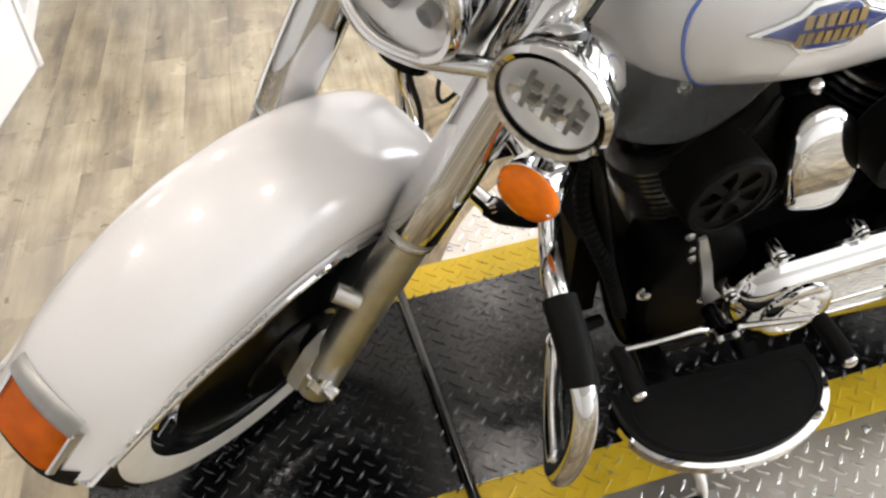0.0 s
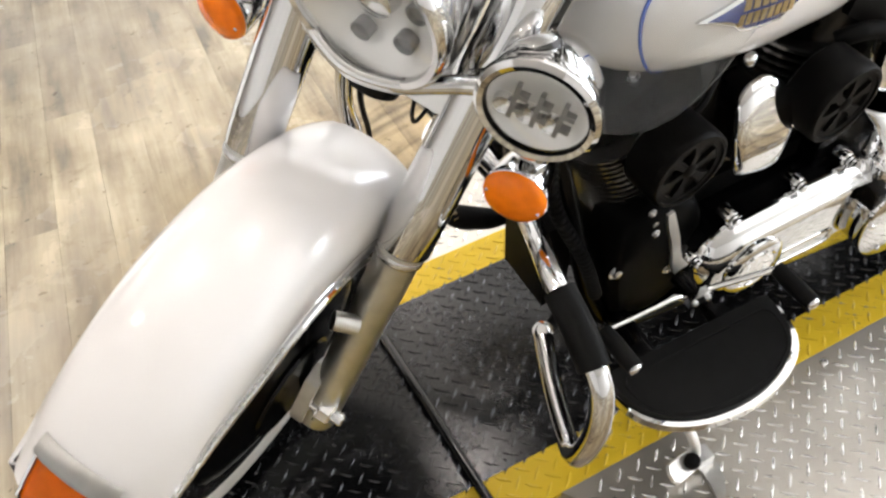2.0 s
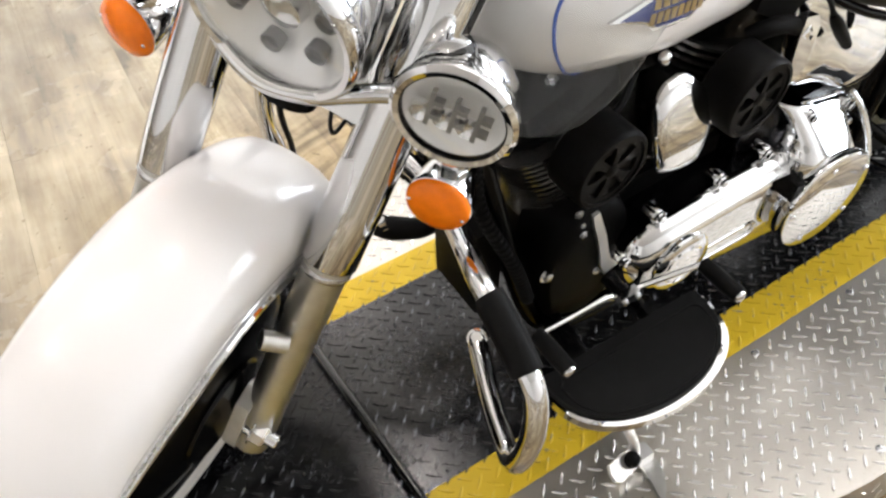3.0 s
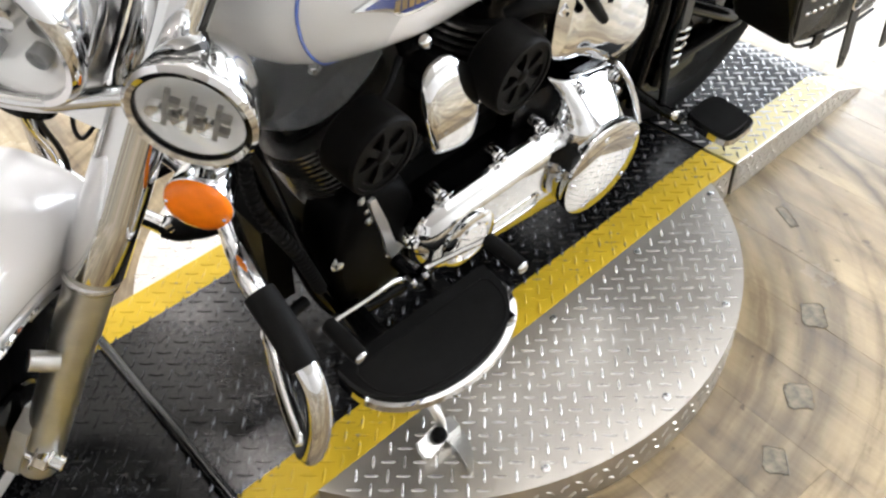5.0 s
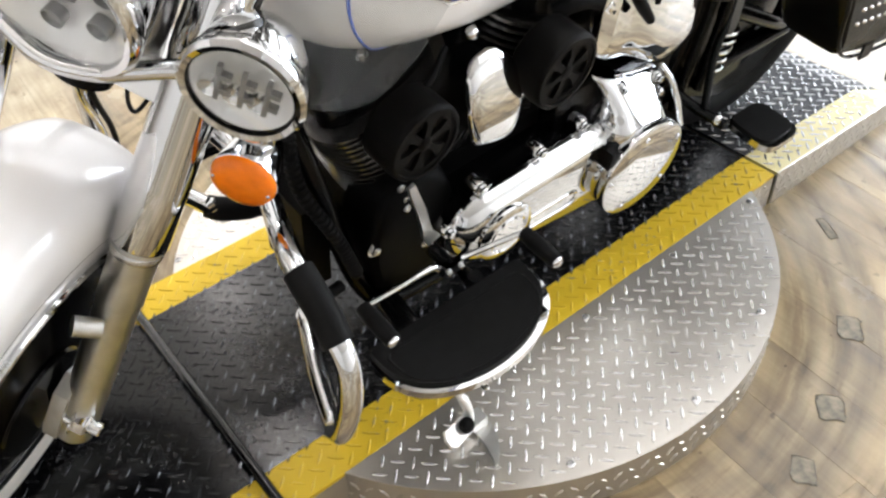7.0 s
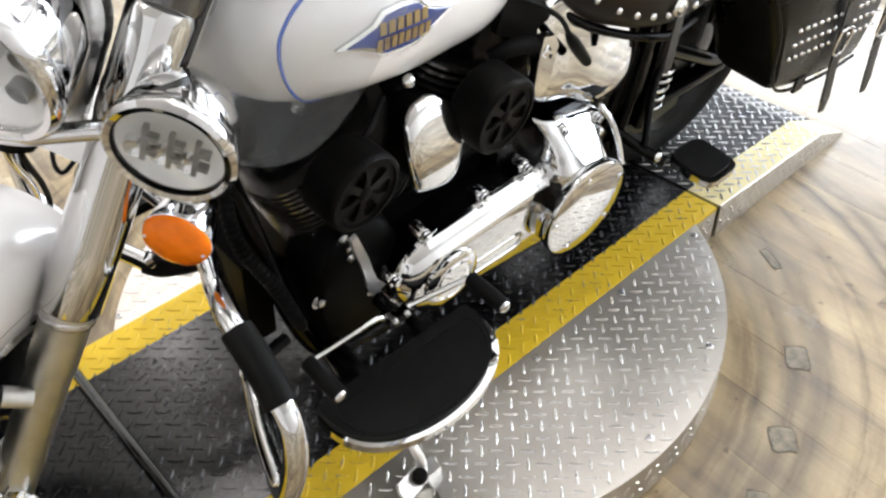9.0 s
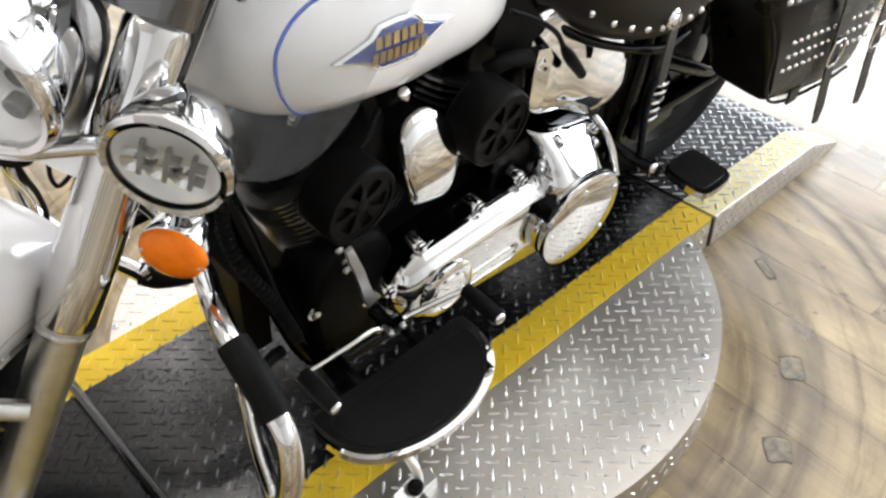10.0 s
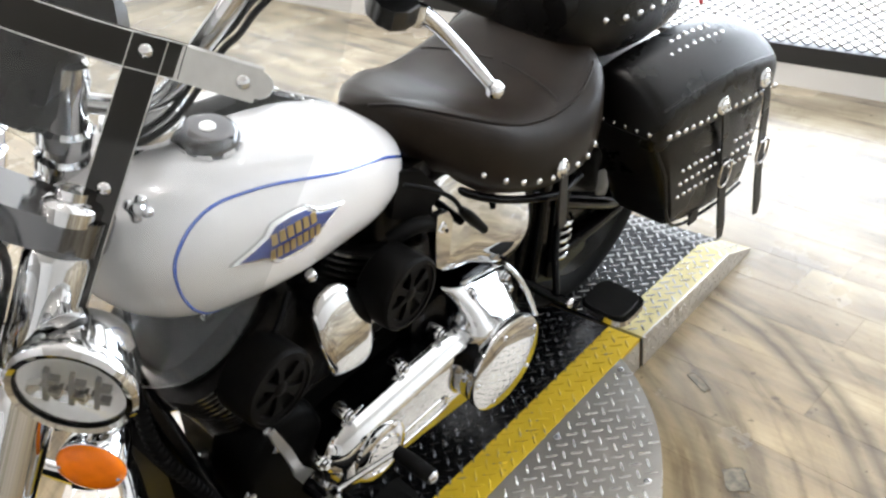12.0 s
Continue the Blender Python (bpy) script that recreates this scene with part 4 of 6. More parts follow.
# chrome braces, their dark reflection given as a dark colour
for sg in (-1, 1):
    strip([(sg * 0.150, 0.865), (sg * 0.149, 0.93), (sg * 0.149, 1.00), (sg * 0.151, 1.128)], 0.038, 0.004, DARK_MIRROR, "side_brace", "flat chrome windshield brace, coloured dark like its reflection")
    for z in (0.90, 0.99, 1.115):
        y = sg * 0.15
        fpart("brace_bolt", dome(shield_at(y, z) + Vector((-0.0108, 0, 0)), (-1, 0, 0.3), 0.0085, 0.005, 16), CHROME, ws)
strip([(-0.19, 1.114), (-0.10, 1.112), (0, 1.112), (0.10, 1.112), (0.19, 1.114)], 0.031, 0.004, DARK_MIRROR, "cross_brace", "flat chrome cross brace, coloured dark like its reflection")
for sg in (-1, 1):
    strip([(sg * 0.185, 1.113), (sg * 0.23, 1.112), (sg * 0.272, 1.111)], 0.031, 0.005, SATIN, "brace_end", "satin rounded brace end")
    fpart("brace_tip", lathe([(0.0155, -0.0025), (0.0155, 0.0023), (0.0, 0.0023)], shield_at(sg * 0.272, 1.111) + Vector((-0.008, 0, 0)), (-1, 0, 0.75), 28), SATIN, ws)
    fpart("brace_bolt", dome(shield_at(sg * 0.256, 1.111) + Vector((-0.0108, 0, 0)), (-1, 0, 0.3), 0.0085, 0.005, 16), CHROME, ws)
for sg in (-1, 1):
    kc = Vector((-0.50, sg * 0.182, 0.958))
    bm = lathe([(0.009, -0.012), (0.011, 0.0), (0.009, 0.008), (0, 0.010)], kc, (-1, 0, 0.4), 16)
    fm = frame_of(kc, (-1, 0, 0.4))
    for k in range(4):
        dome(fm @ Vector((0.011 * math.cos(k * math.pi / 2), 0.011 * math.sin(k * math.pi / 2), -0.002)), (-1, 0, 0.4), 0.0075, 0.008, 12, bm)
    fpart("shield_knob", bm, CHROME, ws, "four-lobed chrome shield knob")
pouch = [(-0.046, -0.128), (-0.055, -0.115), (-0.059, -0.09), (-0.059, -0.045), (-0.075, -0.022), (-0.102, -0.006), (-0.109, 0.016), (-0.098, 0.038), (-0.07, 0.062), (-0.055, 0.10), (-0.045, 0.115), (0.055, 0.115), (0.085, 0.08), (0.104, 0.04), (0.109, 0.0), (0.095, -0.05), (0.085, -0.11), (0.07, -0.128)]
fpart("shield_pouch", slab(pouch, 0.04, frame_of(shield_at(0.0, 1.105) + Vector((0.016, 0, 0)), (1, 0, -0.75), (0, 0, 1)), 0.012, 3), LEATHER, ws, "black leather windshield pouch")

# handlebar
hb_l = [(-0.41, 0, 1.0), (-0.40, -0.09, 1.0), (-0.388, -0.155, 1.03), (-0.375, -0.197, 1.12), (-0.361, -0.226, 1.19), (-0.355, -0.243, 1.235), (-0.33, -0.265, 1.272), (-0.27, -0.30, 1.262), (-0.22, -0.335, 1.215), (-0.18, -0.37, 1.179), (-0.138, -0.427, 1.155), (-0.108, -0.474, 1.137)]
hb = fpart("handlebar", tube([(x, -y, z) for x, y, z in hb_l[:0:-1]] + hb_l, 0.0127, 14, 6), CHROME, None, "wide chrome handlebar")
for sg in (-1, 1):
    fpart("grip", tube([(-0.168, sg * 0.384, 1.173), (-0.138, sg * 0.427, 1.155), (-0.103, sg * 0.482, 1.134)], 0.0185, 18, 4), RUBBER, hb, "black rubber grip")
    fpart("switch_housing", tube([(-0.225, sg * 0.337, 1.196), (-0.198, sg * 0.358, 1.182), (-0.172, sg * 0.382, 1.170)], [0.021, 0.025, 0.026, 0.022], 16, 3), PLASTIC, hb, "black switch housing")
    lev = [(-0.205, sg * 0.392, 1.142), (-0.184, sg * 0.417, 1.13), (-0.178, sg * 0.463, 1.102), (-0.195, sg * 0.528, 1.07)]
    fpart("lever", tube(lev, [0.0135, 0.0115, 0.0095, 0.0075], 14, 6), CHROME, hb, "polished hand lever")
    bracket = [(-0.208, 0.335), (-0.232, 0.343), (-0.249, 0.362), (-0.252, 0.380), (-0.238, 0.396), (-0.215, 0.404), (-0.2, 0.398), (-0.195, 0.36)]
    fpart("lever_bracket", slab([(u, sg * v) for u, v in (bracket if sg > 0 else bracket[::-1])], 0.026, Matrix.Translation((0, 0, 1.134)), 0.009, 4), ROD, hb, "glossy black lever bracket")
    fpart("lever_pivot", lathe([(0.0, -0.016), (0.012, -0.014), (0.014, 0.0), (0.012, 0.014), (0.0, 0.016)], (-0.200, sg * 0.40, 1.139), (0.2, 0, 1), 16), CHROME, hb)
    fpart("lever_ball", lathe([(0.0, -0.013), (0.008, -0.011), (0.0125, -0.004), (0.0125, 0.004), (0.008, 0.011), (0, 0.013)], lev[-1], (1, sg * 0.4, 0), 16), CHROME, hb)
    fpart("riser", lathe([(0.03, -0.02), (0.034, 0.0), (0.034, 0.02), (0.028, 0.024), (0.028, 0.034), (0.034, 0.038), (0.034, 0.055), (0.027, 0.06), (0.027, 0.072), (0.033, 0.076), (0.033, 0.095), (0.026, 0.10), (0.024, 0.14), (0.027, 0.165), (0.022, 0.185)], (-0.43, sg * 0.055, 0.87), (0.12, 0, 1), 24), CHROME, hb, "stepped chrome handlebar riser")
for k in (0, 1):
    run = [(-0.225, -0.335, 1.188), (-0.285, -0.29, 1.215), (-0.325, -0.243, 1.16), (-0.345, -0.225, 1.122), (-0.36, -0.21, 1.098), (-0.385, -0.191, 1.041), (-0.405, -0.177, 1.013), (-0.42, -0.156, 0.99), (-0.43, -0.11, 0.93)]
    part("control_cable", tube([TURNED @ Vector((x + 0.004 * k, y + 0.010 * k, z + 0.003 * k)) for x, y, z in run] + [Vector((-0.44, -0.05, 0.70))], 0.0042, 8, 6), RUBBER, bike, "black control cable")

# fuel tank: skinned from cross-sections front to rear
def tank_ring(x, w, zt, zb, e=2.5, n=44, pull=0.0):
    zc, h = (zt + zb) / 2, (zt - zb) / 2
    out = []
    for y, z in oval(w, h, n, e):
        k = z / h
        out.append((x, y * (1 - 0.10 * max(0, k) ** 2 - 0.06 * max(0, -k) ** 2), zc + z))
    return out


TANK = [(-0.468, 0.035, 0.845, 0.785), (-0.462, 0.075, 0.872, 0.755), (-0.445, 0.115, 0.89, 0.73), (-0.41, 0.145, 0.905, 0.705), (-0.36, 0.163, 0.915, 0.685), (-0.29, 0.171, 0.917, 0.672),
        (-0.21, 0.17, 0.91, 0.662), (-0.13, 0.158, 0.893, 0.66), (-0.06, 0.145, 0.862, 0.657), (0.0, 0.12, 0.826, 0.664), (0.045, 0.088, 0.79, 0.68), (0.082, 0.04, 0.755, 0.70)]
cols = [np.interp(np.linspace(0, len(TANK) - 1, 45), range(len(TANK)), [t[k] for t in TANK]) for k in range(4)]


def smooth3(a):
    a = list(a)
    return [a[0]] + [(a[i - 1] + 2 * a[i] + a[i + 1]) / 4 for i in range(1, len(a) - 1)] + [a[-1]]


cols = [smooth3(smooth3(c)) for c in cols]
bm = rings(bmesh.new(), [tank_ring(*v) for v in zip(*cols)])
tank = part("fuel_tank", bm, WHITE, bike, "pearl white teardrop fuel tank with blue pinstripe")


def tank_side(x, z, out=0.0, sg=-1):
    """The point of the tank's flank at x and z."""
    i = np.interp(x, cols[0], range(len(cols[0])))
    w, zt, zb = [np.interp(i, range(45), c) for c in cols[1:]]
    zc, h = (zt + zb) / 2, (zt - zb) / 2
    k = max(-0.995, min(0.995, (z - zc) / h))
    y = w * (1 - abs(k) ** 2.5) ** (1 / 2.5) * (1 - 0.10 * max(0, k) ** 2 - 0.06 * max(0, -k) ** 2)
    return Vector((x, sg * (y + out), z))


for sg in (-1, 1):
    stripe = [(0.05, 0.745), (-0.02, 0.79), (-0.08, 0.815), (-0.143, 0.835), (-0.219, 0.86), (-0.276, 0.873), (-0.332, 0.877), (-0.372, 0.867), (-0.4, 0.845), (-0.41, 0.819), (-0.406, 0.781), (-0.388, 0.746), (-0.36, 0.715), (-0.33, 0.70), (-0.30, 0.692), (-0.26, 0.685), (-0.21, 0.679)]
    line = spline([(a, 0, b) for a, b in stripe], 6)
    part("pinstripe", tube([tank_side(p.x, p.z, 0.0004, sg) for p in line], 0.0024, 6, 1), BLUE, tank, "thin blue pinstripe")
    # diamond badge: chrome frame, blue field, gilt letter bars
    cx, cz, ang = -0.253, 0.806, radians(-3)

    def badge(u, v, out, sg=sg):
        c, s = math.cos(ang), math.sin(ang)
        return tank_side(cx + u * c - v * s, cz + u * s + v * c, out, sg)

    def badge_slab(outl, o0, o1):
        bm = bmesh.new()
        pts = []
        m = len(outl)
        rings(bm, [[badge(u, v, o0) for u, v in outl], [badge(u, v, o1) for u, v in outl], [badge(u * 0.94, v * 0.92, o1 + 0.0012) for u, v in outl]])
        return bm
    shape = [(-0.098, -0.002), (-0.07, 0.008), (-0.045, 0.017), (-0.03, 0.029), (0.0, 0.031), (0.03, 0.029), (0.045, 0.017), (0.07, 0.008), (0.098, 0.002), (0.07, -0.008), (0.045, -0.017), (0.03, -0.029), (0.0, -0.031), (-0.03, -0.029), (-0.045, -0.017), (-0.07, -0.008)]
    emb = part("tank_badge", badge_slab(shape, -0.002, 0.004), CHROME, tank, "chrome diamond badge with gilt lettering")
    part("badge_field", badge_slab([(u * 0.86, v * 0.83) for u, v in shape], 0.003, 0.0056), NAVY, emb, "blue enamel field")
    for row, (v0, n, wd) in enumerate(((0.0098, 6, 0.080), (-0.0098, 8, 0.088))):
        for k in range(n):
            u0 = (k - (n - 1) / 2) * wd / n
            q = 0.35 * wd / n
            o = [(u0 - q, v0 - 0.0072), (u0 + q, v0 - 0.0072), (u0 + q + 0.001, v0 + 0.0072), (u0 - q + 0.001, v0 + 0.0072)]
            bm = rings(bmesh.new(), [[badge(u, v, 0.0058) for u, v in o], [badge(u, v, 0.0072) for u, v in o]])
            part("letter_bar", bm, GOLD, emb)
    capc = Vector((-0.275, sg * 0.052, 0.905))
    cap = part("filler_cap", lathe([(0.038, -0.006), (0.041, 0.003), (0.041, 0.010), (0.0385, 0.016), (0.034, 0.0215), (0.027, 0.024), (0.016, 0.025), (0, 0.0255)], capc, (0, sg * 0.16, 1), 40), DUSK, tank, "dark chrome filler cap with bright slots")
    for k in range(8):
        a = 2 * math.pi * k / 8
        fm = frame_of(capc, (0, sg * 0.16, 1))
        part("cap_recess", slab([(-0.0095, -0.003), (0.0095, -0.003), (0.0085, 0.003), (-0.0085, 0.003)], 0.004, fm @ Matrix.Rotation(a, 4, "Z") @ Matrix.Translation((0, -0.0380, 0.0075)) @ Matrix.Rotation(math.pi / 2, 4, "X"), 0.001, 1), BRIGHT, cap)
    part("cap_top", lathe([(0.011, 0.0245), (0.010, 0.0272), (0.006, 0.0281), (0, 0.0283)], capc, (0, sg * 0.16, 1), 28), BRIGHT, cap, "bright centre of the cap")
bm = rings(bmesh.new(), [[(x, y, z + 0.0) for y, z in [(-w, zt), (-w * 0.8, zt + 0.016), (0, zt + 0.022), (w * 0.8, zt + 0.016), (w, zt), (0, zt - 0.02)]] for x, w, zt in ((-0.40, 0.012, 0.898), (-0.36, 0.026, 0.903), (-0.25, 0.026, 0.906), (-0.153, 0.021, 0.899), (-0.078, 0.019, 0.852), (-0.03, 0.017, 0.824), (0.0, 0.014, 0.801), (0.05, 0.012, 0.77))])
part("dash_console", bm, BLACK, tank, "slim black dash console")
part("console_tip", tube([(-0.185, -0.008, 0.928), (-0.155, -0.008, 0.921), (-0.125, -0.008, 0.903)], [0.006, 0.010, 0.004], 12, 4), CHROME, tank, "pointed chrome console end")
for k in range(5):
    part("console_stud", dome((-0.10 + 0.017 * k, -0.010, 0.885 - 0.0114 * k), (0.5, -0.2, 1), 0.0042, 0.003, 10), CHROME, tank)
meter = part("speedometer", lathe([(0.05, 0.0), (0.053, 0.012), (0.05, 0.02), (0.044, 0.018), (0, 0.0185)], (-0.33, 0, 0.925), (0.1, 0, 1), 36), CHROME, tank, "chrome-ringed speedometer")
part("dial", lathe([(0.0435, 0.0188), (0.02, 0.0195), (0, 0.0195)], (-0.33, 0, 0.925), (0.1, 0, 1), 36), ROD, meter, "dark glossy dial")

# seats
def seat_loft(rows, n=36):
    """rows: x, half width, top, side bottom, crown."""
    loops = []
    for x, w, zt, zb, dip in rows:
        out = []
        for k in range(n):
            a = 2 * math.pi * k / n
            c, s = math.cos(a), math.sin(a)
            y = w * math.copysign(abs(c) ** 0.75, c)
            h = (zt - zb) / 2
            z = (zt + zb) / 2 + h * math.copysign(abs(s) ** 0.62, s)
            if s > 0:
                z += dip * (abs(y) / w) ** 2 * s
            out.append((x, y, z))
        loops.append(out)
    return loops


def dense(rows, steps):
    m = len(rows)
    c = [smooth3(np.interp(np.linspace(0, m - 1, steps), range(m), [r[k] for r in rows])) for k in range(len(rows[0]))]
    return list(zip(*c))


rider = [(0.010, 0.016, 0.826, 0.795, 0.0), (0.03, 0.038, 0.832, 0.765, 0.0), (0.06, 0.066, 0.830, 0.735, 0.008), (0.10, 0.097, 0.812, 0.69, 0.022), (0.15, 0.142, 0.788, 0.64, 0.036), (0.20, 0.178, 0.764, 0.605, 0.042), (0.26, 0.200, 0.742, 0.58, 0.04), (0.33, 0.214, 0.737, 0.565, 0.03), (0.41, 0.217, 0.752, 0.56, 0.018), (0.47, 0.20, 0.788, 0.565, 0.004), (0.515, 0.17, 0.81, 0.60, -0.01), (0.535, 0.11, 0.80, 0.65, -0.01)]
rs = part("rider_seat", rings(bmesh.new(), seat_loft(dense(rider, 40))), LEATHER2, bike, "wide black leather rider seat with studded skirt")
pill = [(0.47, 0.10, 0.89, 0.79, 0), (0.50, 0.135, 0.925, 0.745, 0), (0.58, 0.165, 0.94, 0.715, 0), (0.70, 0.168, 0.93, 0.705, 0), (0.82, 0.155, 0.91, 0.705, 0), (0.90, 0.125, 0.885, 0.715, 0), (0.94, 0.06, 0.85, 0.74, 0)]
ps = part("pillion_seat", rings(bmesh.new(), seat_loft(dense(pill, 26))), LEATHER, bike, "black leather pillion pad with studs")


def seat_side(rows, x, s_ang, out=0.0, sg=-1):
    r = dense(rows, 40)
    w, zt, zb, dip = [np.interp(x, [q[0] for q in r], [q[k] for q in r]) for k in (1, 2, 3, 4)]
    c, s = math.cos(s_ang), math.sin(s_ang)
    y = w * abs(c) ** 0.75
    z = (zt + zb) / 2 + (zt - zb) / 2 * math.copysign(abs(s) ** 0.62, s)
    if s > 0:
        z += dip * (y / w) ** 2 * s
    return Vector((x, sg * (y + out), z))


for k in range(9):
    x = 0.17 + k * 0.034
    if k == 5:
        continue
    part("stud", dome(seat_side(rider, x, -0.14, -0.001), (0, -1, -0.05), 0.0068, 0.006), CHROME, rs)
cn = seat_side(rider, 0.325, -0.04, 0.0)
con = part("concho", lathe([(0.019, 0), (0.019, 0.003), (0.015, 0.006), (0.011, 0.005), (0.006, 0.008), (0, 0.0085)], cn, (0, -1, 0.15), 20), CHROME, rs, "chrome concho")
part("lace", slab([(-0.011, 0), (0.011, 0), (0.013, -0.11), (0.006, -0.125), (-0.008, -0.12), (-0.012, -0.09)], 0.003, frame_of(cn + Vector((0, -0.004, -0.004)), (0, -1, 0.05)), 0.001, 1), LEATHER, con, "hanging black leather lace")
for sd in (0.68,):
    line = [seat_side(rider, x, sd, 0.0) + Vector((0, 0, 0.0006)) for x in np.linspace(0.03, 0.49, 40)]
    part("seam", tube(line, 0.0026, 6, 1), LEATHER2, rs, "raised leather welt")
for k in range(7):
    x = 0.53 + k * 0.045
    part("stud", dome(seat_side(pill, x, 0.0, -0.001), (0, -1, 0.05), 0.007, 0.006), CHROME, ps)
for sg in (-1, 1):
    line = [seat_side(rider, x, q, 0.0, sg) + Vector((0, 0, 0.0004)) for x, q in zip(np.linspace(0.405, 0.372, 22), np.linspace(1.55, 0.82, 22))]
    part("seam", tube(line, 0.0019, 6, 1), THREAD, rs, "stitched seam across the seat")
    line = [seat_side(rider, x, 0.68, 0.0, sg) + Vector((0, 0, 0.0008)) for x in np.linspace(0.03, 0.49, 40)]
    part("stitching", tube([p + Vector((0, -sg * 0.007, 0.0012)) for p in line], 0.0011, 5, 1), THREAD, rs)
part("seat_base", block(0.20, 0.46, -0.13, 0.13, 0.572, 0.625, 0.012, 2), BLACK, rs, "black seat base")
part("seat_pan", tube([(0.06, -0.05, 0.70), (0.12, -0.09, 0.665), (0.2, -0.145, 0.612), (0.34, -0.19, 0.565), (0.44, -0.185, 0.56)], 0.008, 10, 6), BLACK, rs, "black seat pan edge")

# saddlebags
def saddlebag(sg):
    yo, yi = sg * 0.288, sg * 0.135
    splay = Matrix.Identity(4)
    splay[1][0], splay[1][3] = sg * 0.15, -sg * 0.15 * 0.66

    def bp(name, bm, material, parent, label=""):
        return part(name, bm, material, parent, label, splay)

    def ring(x, dx, z0, z1, inset, e=6):
        ya, yb = yi, yo - sg * inset
        o = []
        for u, v in oval(abs(yb - ya) / 2, (z1 - z0) / 2, 36, e):
            k = 0.5 - v / (z1 - z0)
            o.append((x + dx * k, (ya + yb) / 2 + u, (z0 + z1) / 2 + v))
        return o
    rows = [(0.578, 0.095, 0.39, 0.598, 0.03), (0.582, 0.095, 0.362, 0.605, 0.012), (0.60, 0.085, 0.342, 0.608, 0.0), (0.72, 0.03, 0.330, 0.608, -0.003), (0.84, 0.005, 0.328, 0.606, -0.004), (0.945, -0.012, 0.338, 0.60, 0.0), (0.985, -0.02, 0.352, 0.597, 0.022), (1.005, -0.026, 0.385, 0.59, 0.055)]
    bag = bp("saddlebag", rings(bmesh.new(), [ring(*r) for r in rows]), LEATHER, bike, "studded black leather saddlebag with buckled straps")
    lid = [(0.560, 0.612, 0.690, 0.024), (0.566, 0.606, 0.722, 0.0), (0.582, 0.604, 0.735, -0.010), (0.66, 0.602, 0.745, -0.012), (0.76, 0.598, 0.750, -0.012), (0.86, 0.594, 0.744, -0.012), (0.95, 0.588, 0.728, -0.006), (0.99, 0.586, 0.708, 0.014), (1.012, 0.588, 0.68, 0.05)]
    def lring(x, z0, z1, inset):
        ya, yb = yi, yo - sg * inset
        h = (z1 - z0)
        w = yb - ya
        pts = [(ya, z0), (ya, z0 + h * 0.86), (ya + w * 0.08, z1 - 0.004), (ya + w * 0.25, z1), (ya + w * 0.45, z1 - 0.006), (ya + w * 0.65, z1 - 0.018), (ya + w * 0.82, z1 - 0.036), (ya + w * 0.91, z1 - 0.049), (ya + w * 0.965, z1 - 0.060), (ya + w * 0.99, z1 - 0.072), (yb, z0 + h * 0.36), (yb + sg * 0.001, z0 + h * 0.12), (yb, z0)]
        return [(x, a, b) for a, b in pts]
    ld = bp("lid", rings(bmesh.new(), [lring(*r) for r in dense(lid, 22)]), LEATHER, bag, "domed leather lid edged with studs")
    bp("lid_welt", tube([(x, yi + (yo + sg * k - yi) * 0.945, z - 0.0545) for x, z, k in ((0.572, 0.727, 0.006), (0.62, 0.7405, 0.0115), (0.70, 0.7475, 0.012), (0.78, 0.7495, 0.012), (0.86, 0.744, 0.012), (0.94, 0.7305, 0.007))], 0.0024, 6, 5), LEATHER, ld)
    yl = yo + sg * 0.011
    def zl(x):
        return 0.616 - 0.035 * (x - 0.6)
    for k in range(16):
        x = 0.585 + k * 0.0245
        bp("stud", dome((x, yl - sg * 0.001, zl(x)), (0, sg, 0), 0.0066, 0.006), CHROME, ld)
    for k in range(5):
        bp("stud", dome((0.5645, yi + sg * (0.03 + k * 0.026), 0.620), (-1, 0, 0), 0.0066, 0.006), CHROME, ld)
    for x0, n, d in ((0.712, 6, 0.052), (0.678, 8, 0.080), (0.712, 5, 0.107)):
        for k in range(n):
            x = x0 + k * 0.0235
            zt = float(np.interp(x, (0.66, 0.76, 0.86, 0.95), (0.745, 0.75, 0.744, 0.728))) - float(np.interp(d, (0.0, 0.035, 0.063, 0.095, 0.115), (0.0, 0.0, 0.006, 0.018, 0.034)))
            bp("stud", dome((x, yi + sg * d, zt - 0.001), (0, sg * 0.22, 1), 0.0065, 0.006), CHROME, ld)
    for r in range(3):
        for k in range(14):
            if k in (7, 8):
                continue
            bp("stud", dome((0.672 + k * 0.0205, yo + sg * 0.0025, 0.434 + r * 0.033), (0, sg, 0), 0.0052, 0.0048), CHROME, bag)
    for x, zc in ((0.755, 0.628), (0.9, 0.64)):
        bp("concho", lathe([(0.021, 0), (0.021, 0.003), (0.016, 0.007), (0.01, 0.006), (0.005, 0.009), (0, 0.0095)], (x, yl, zc), (0, sg, 0.25), 20), CHROME, ld, "chrome concho")
        st = bp("strap", rings(bmesh.new(), [[(x + dx - w, yy, zz), (x + dx + w, yy, zz), (x + dx + w, yy + sg * 0.004, zz), (x + dx - w, yy + sg * 0.004, zz)] for yy, zz, w, dx in ((yl + sg * 0.003, zc - 0.002, 0.008, 0), (yl + sg * 0.006, zc - 0.04, 0.0105, 0.012), (yo + sg * 0.014, 0.54, 0.0125, 0.034), (yo + sg * 0.01, 0.46, 0.0125, 0.060), (yo + sg * 0.016, 0.37, 0.013, 0.074), (yo + sg * 0.026, 0.295, 0.0135, 0.082), (yo + sg * 0.03, 0.258, 0.008, 0.083))]), LEATHER, bag, "black leather strap")
        xb = x + 0.062
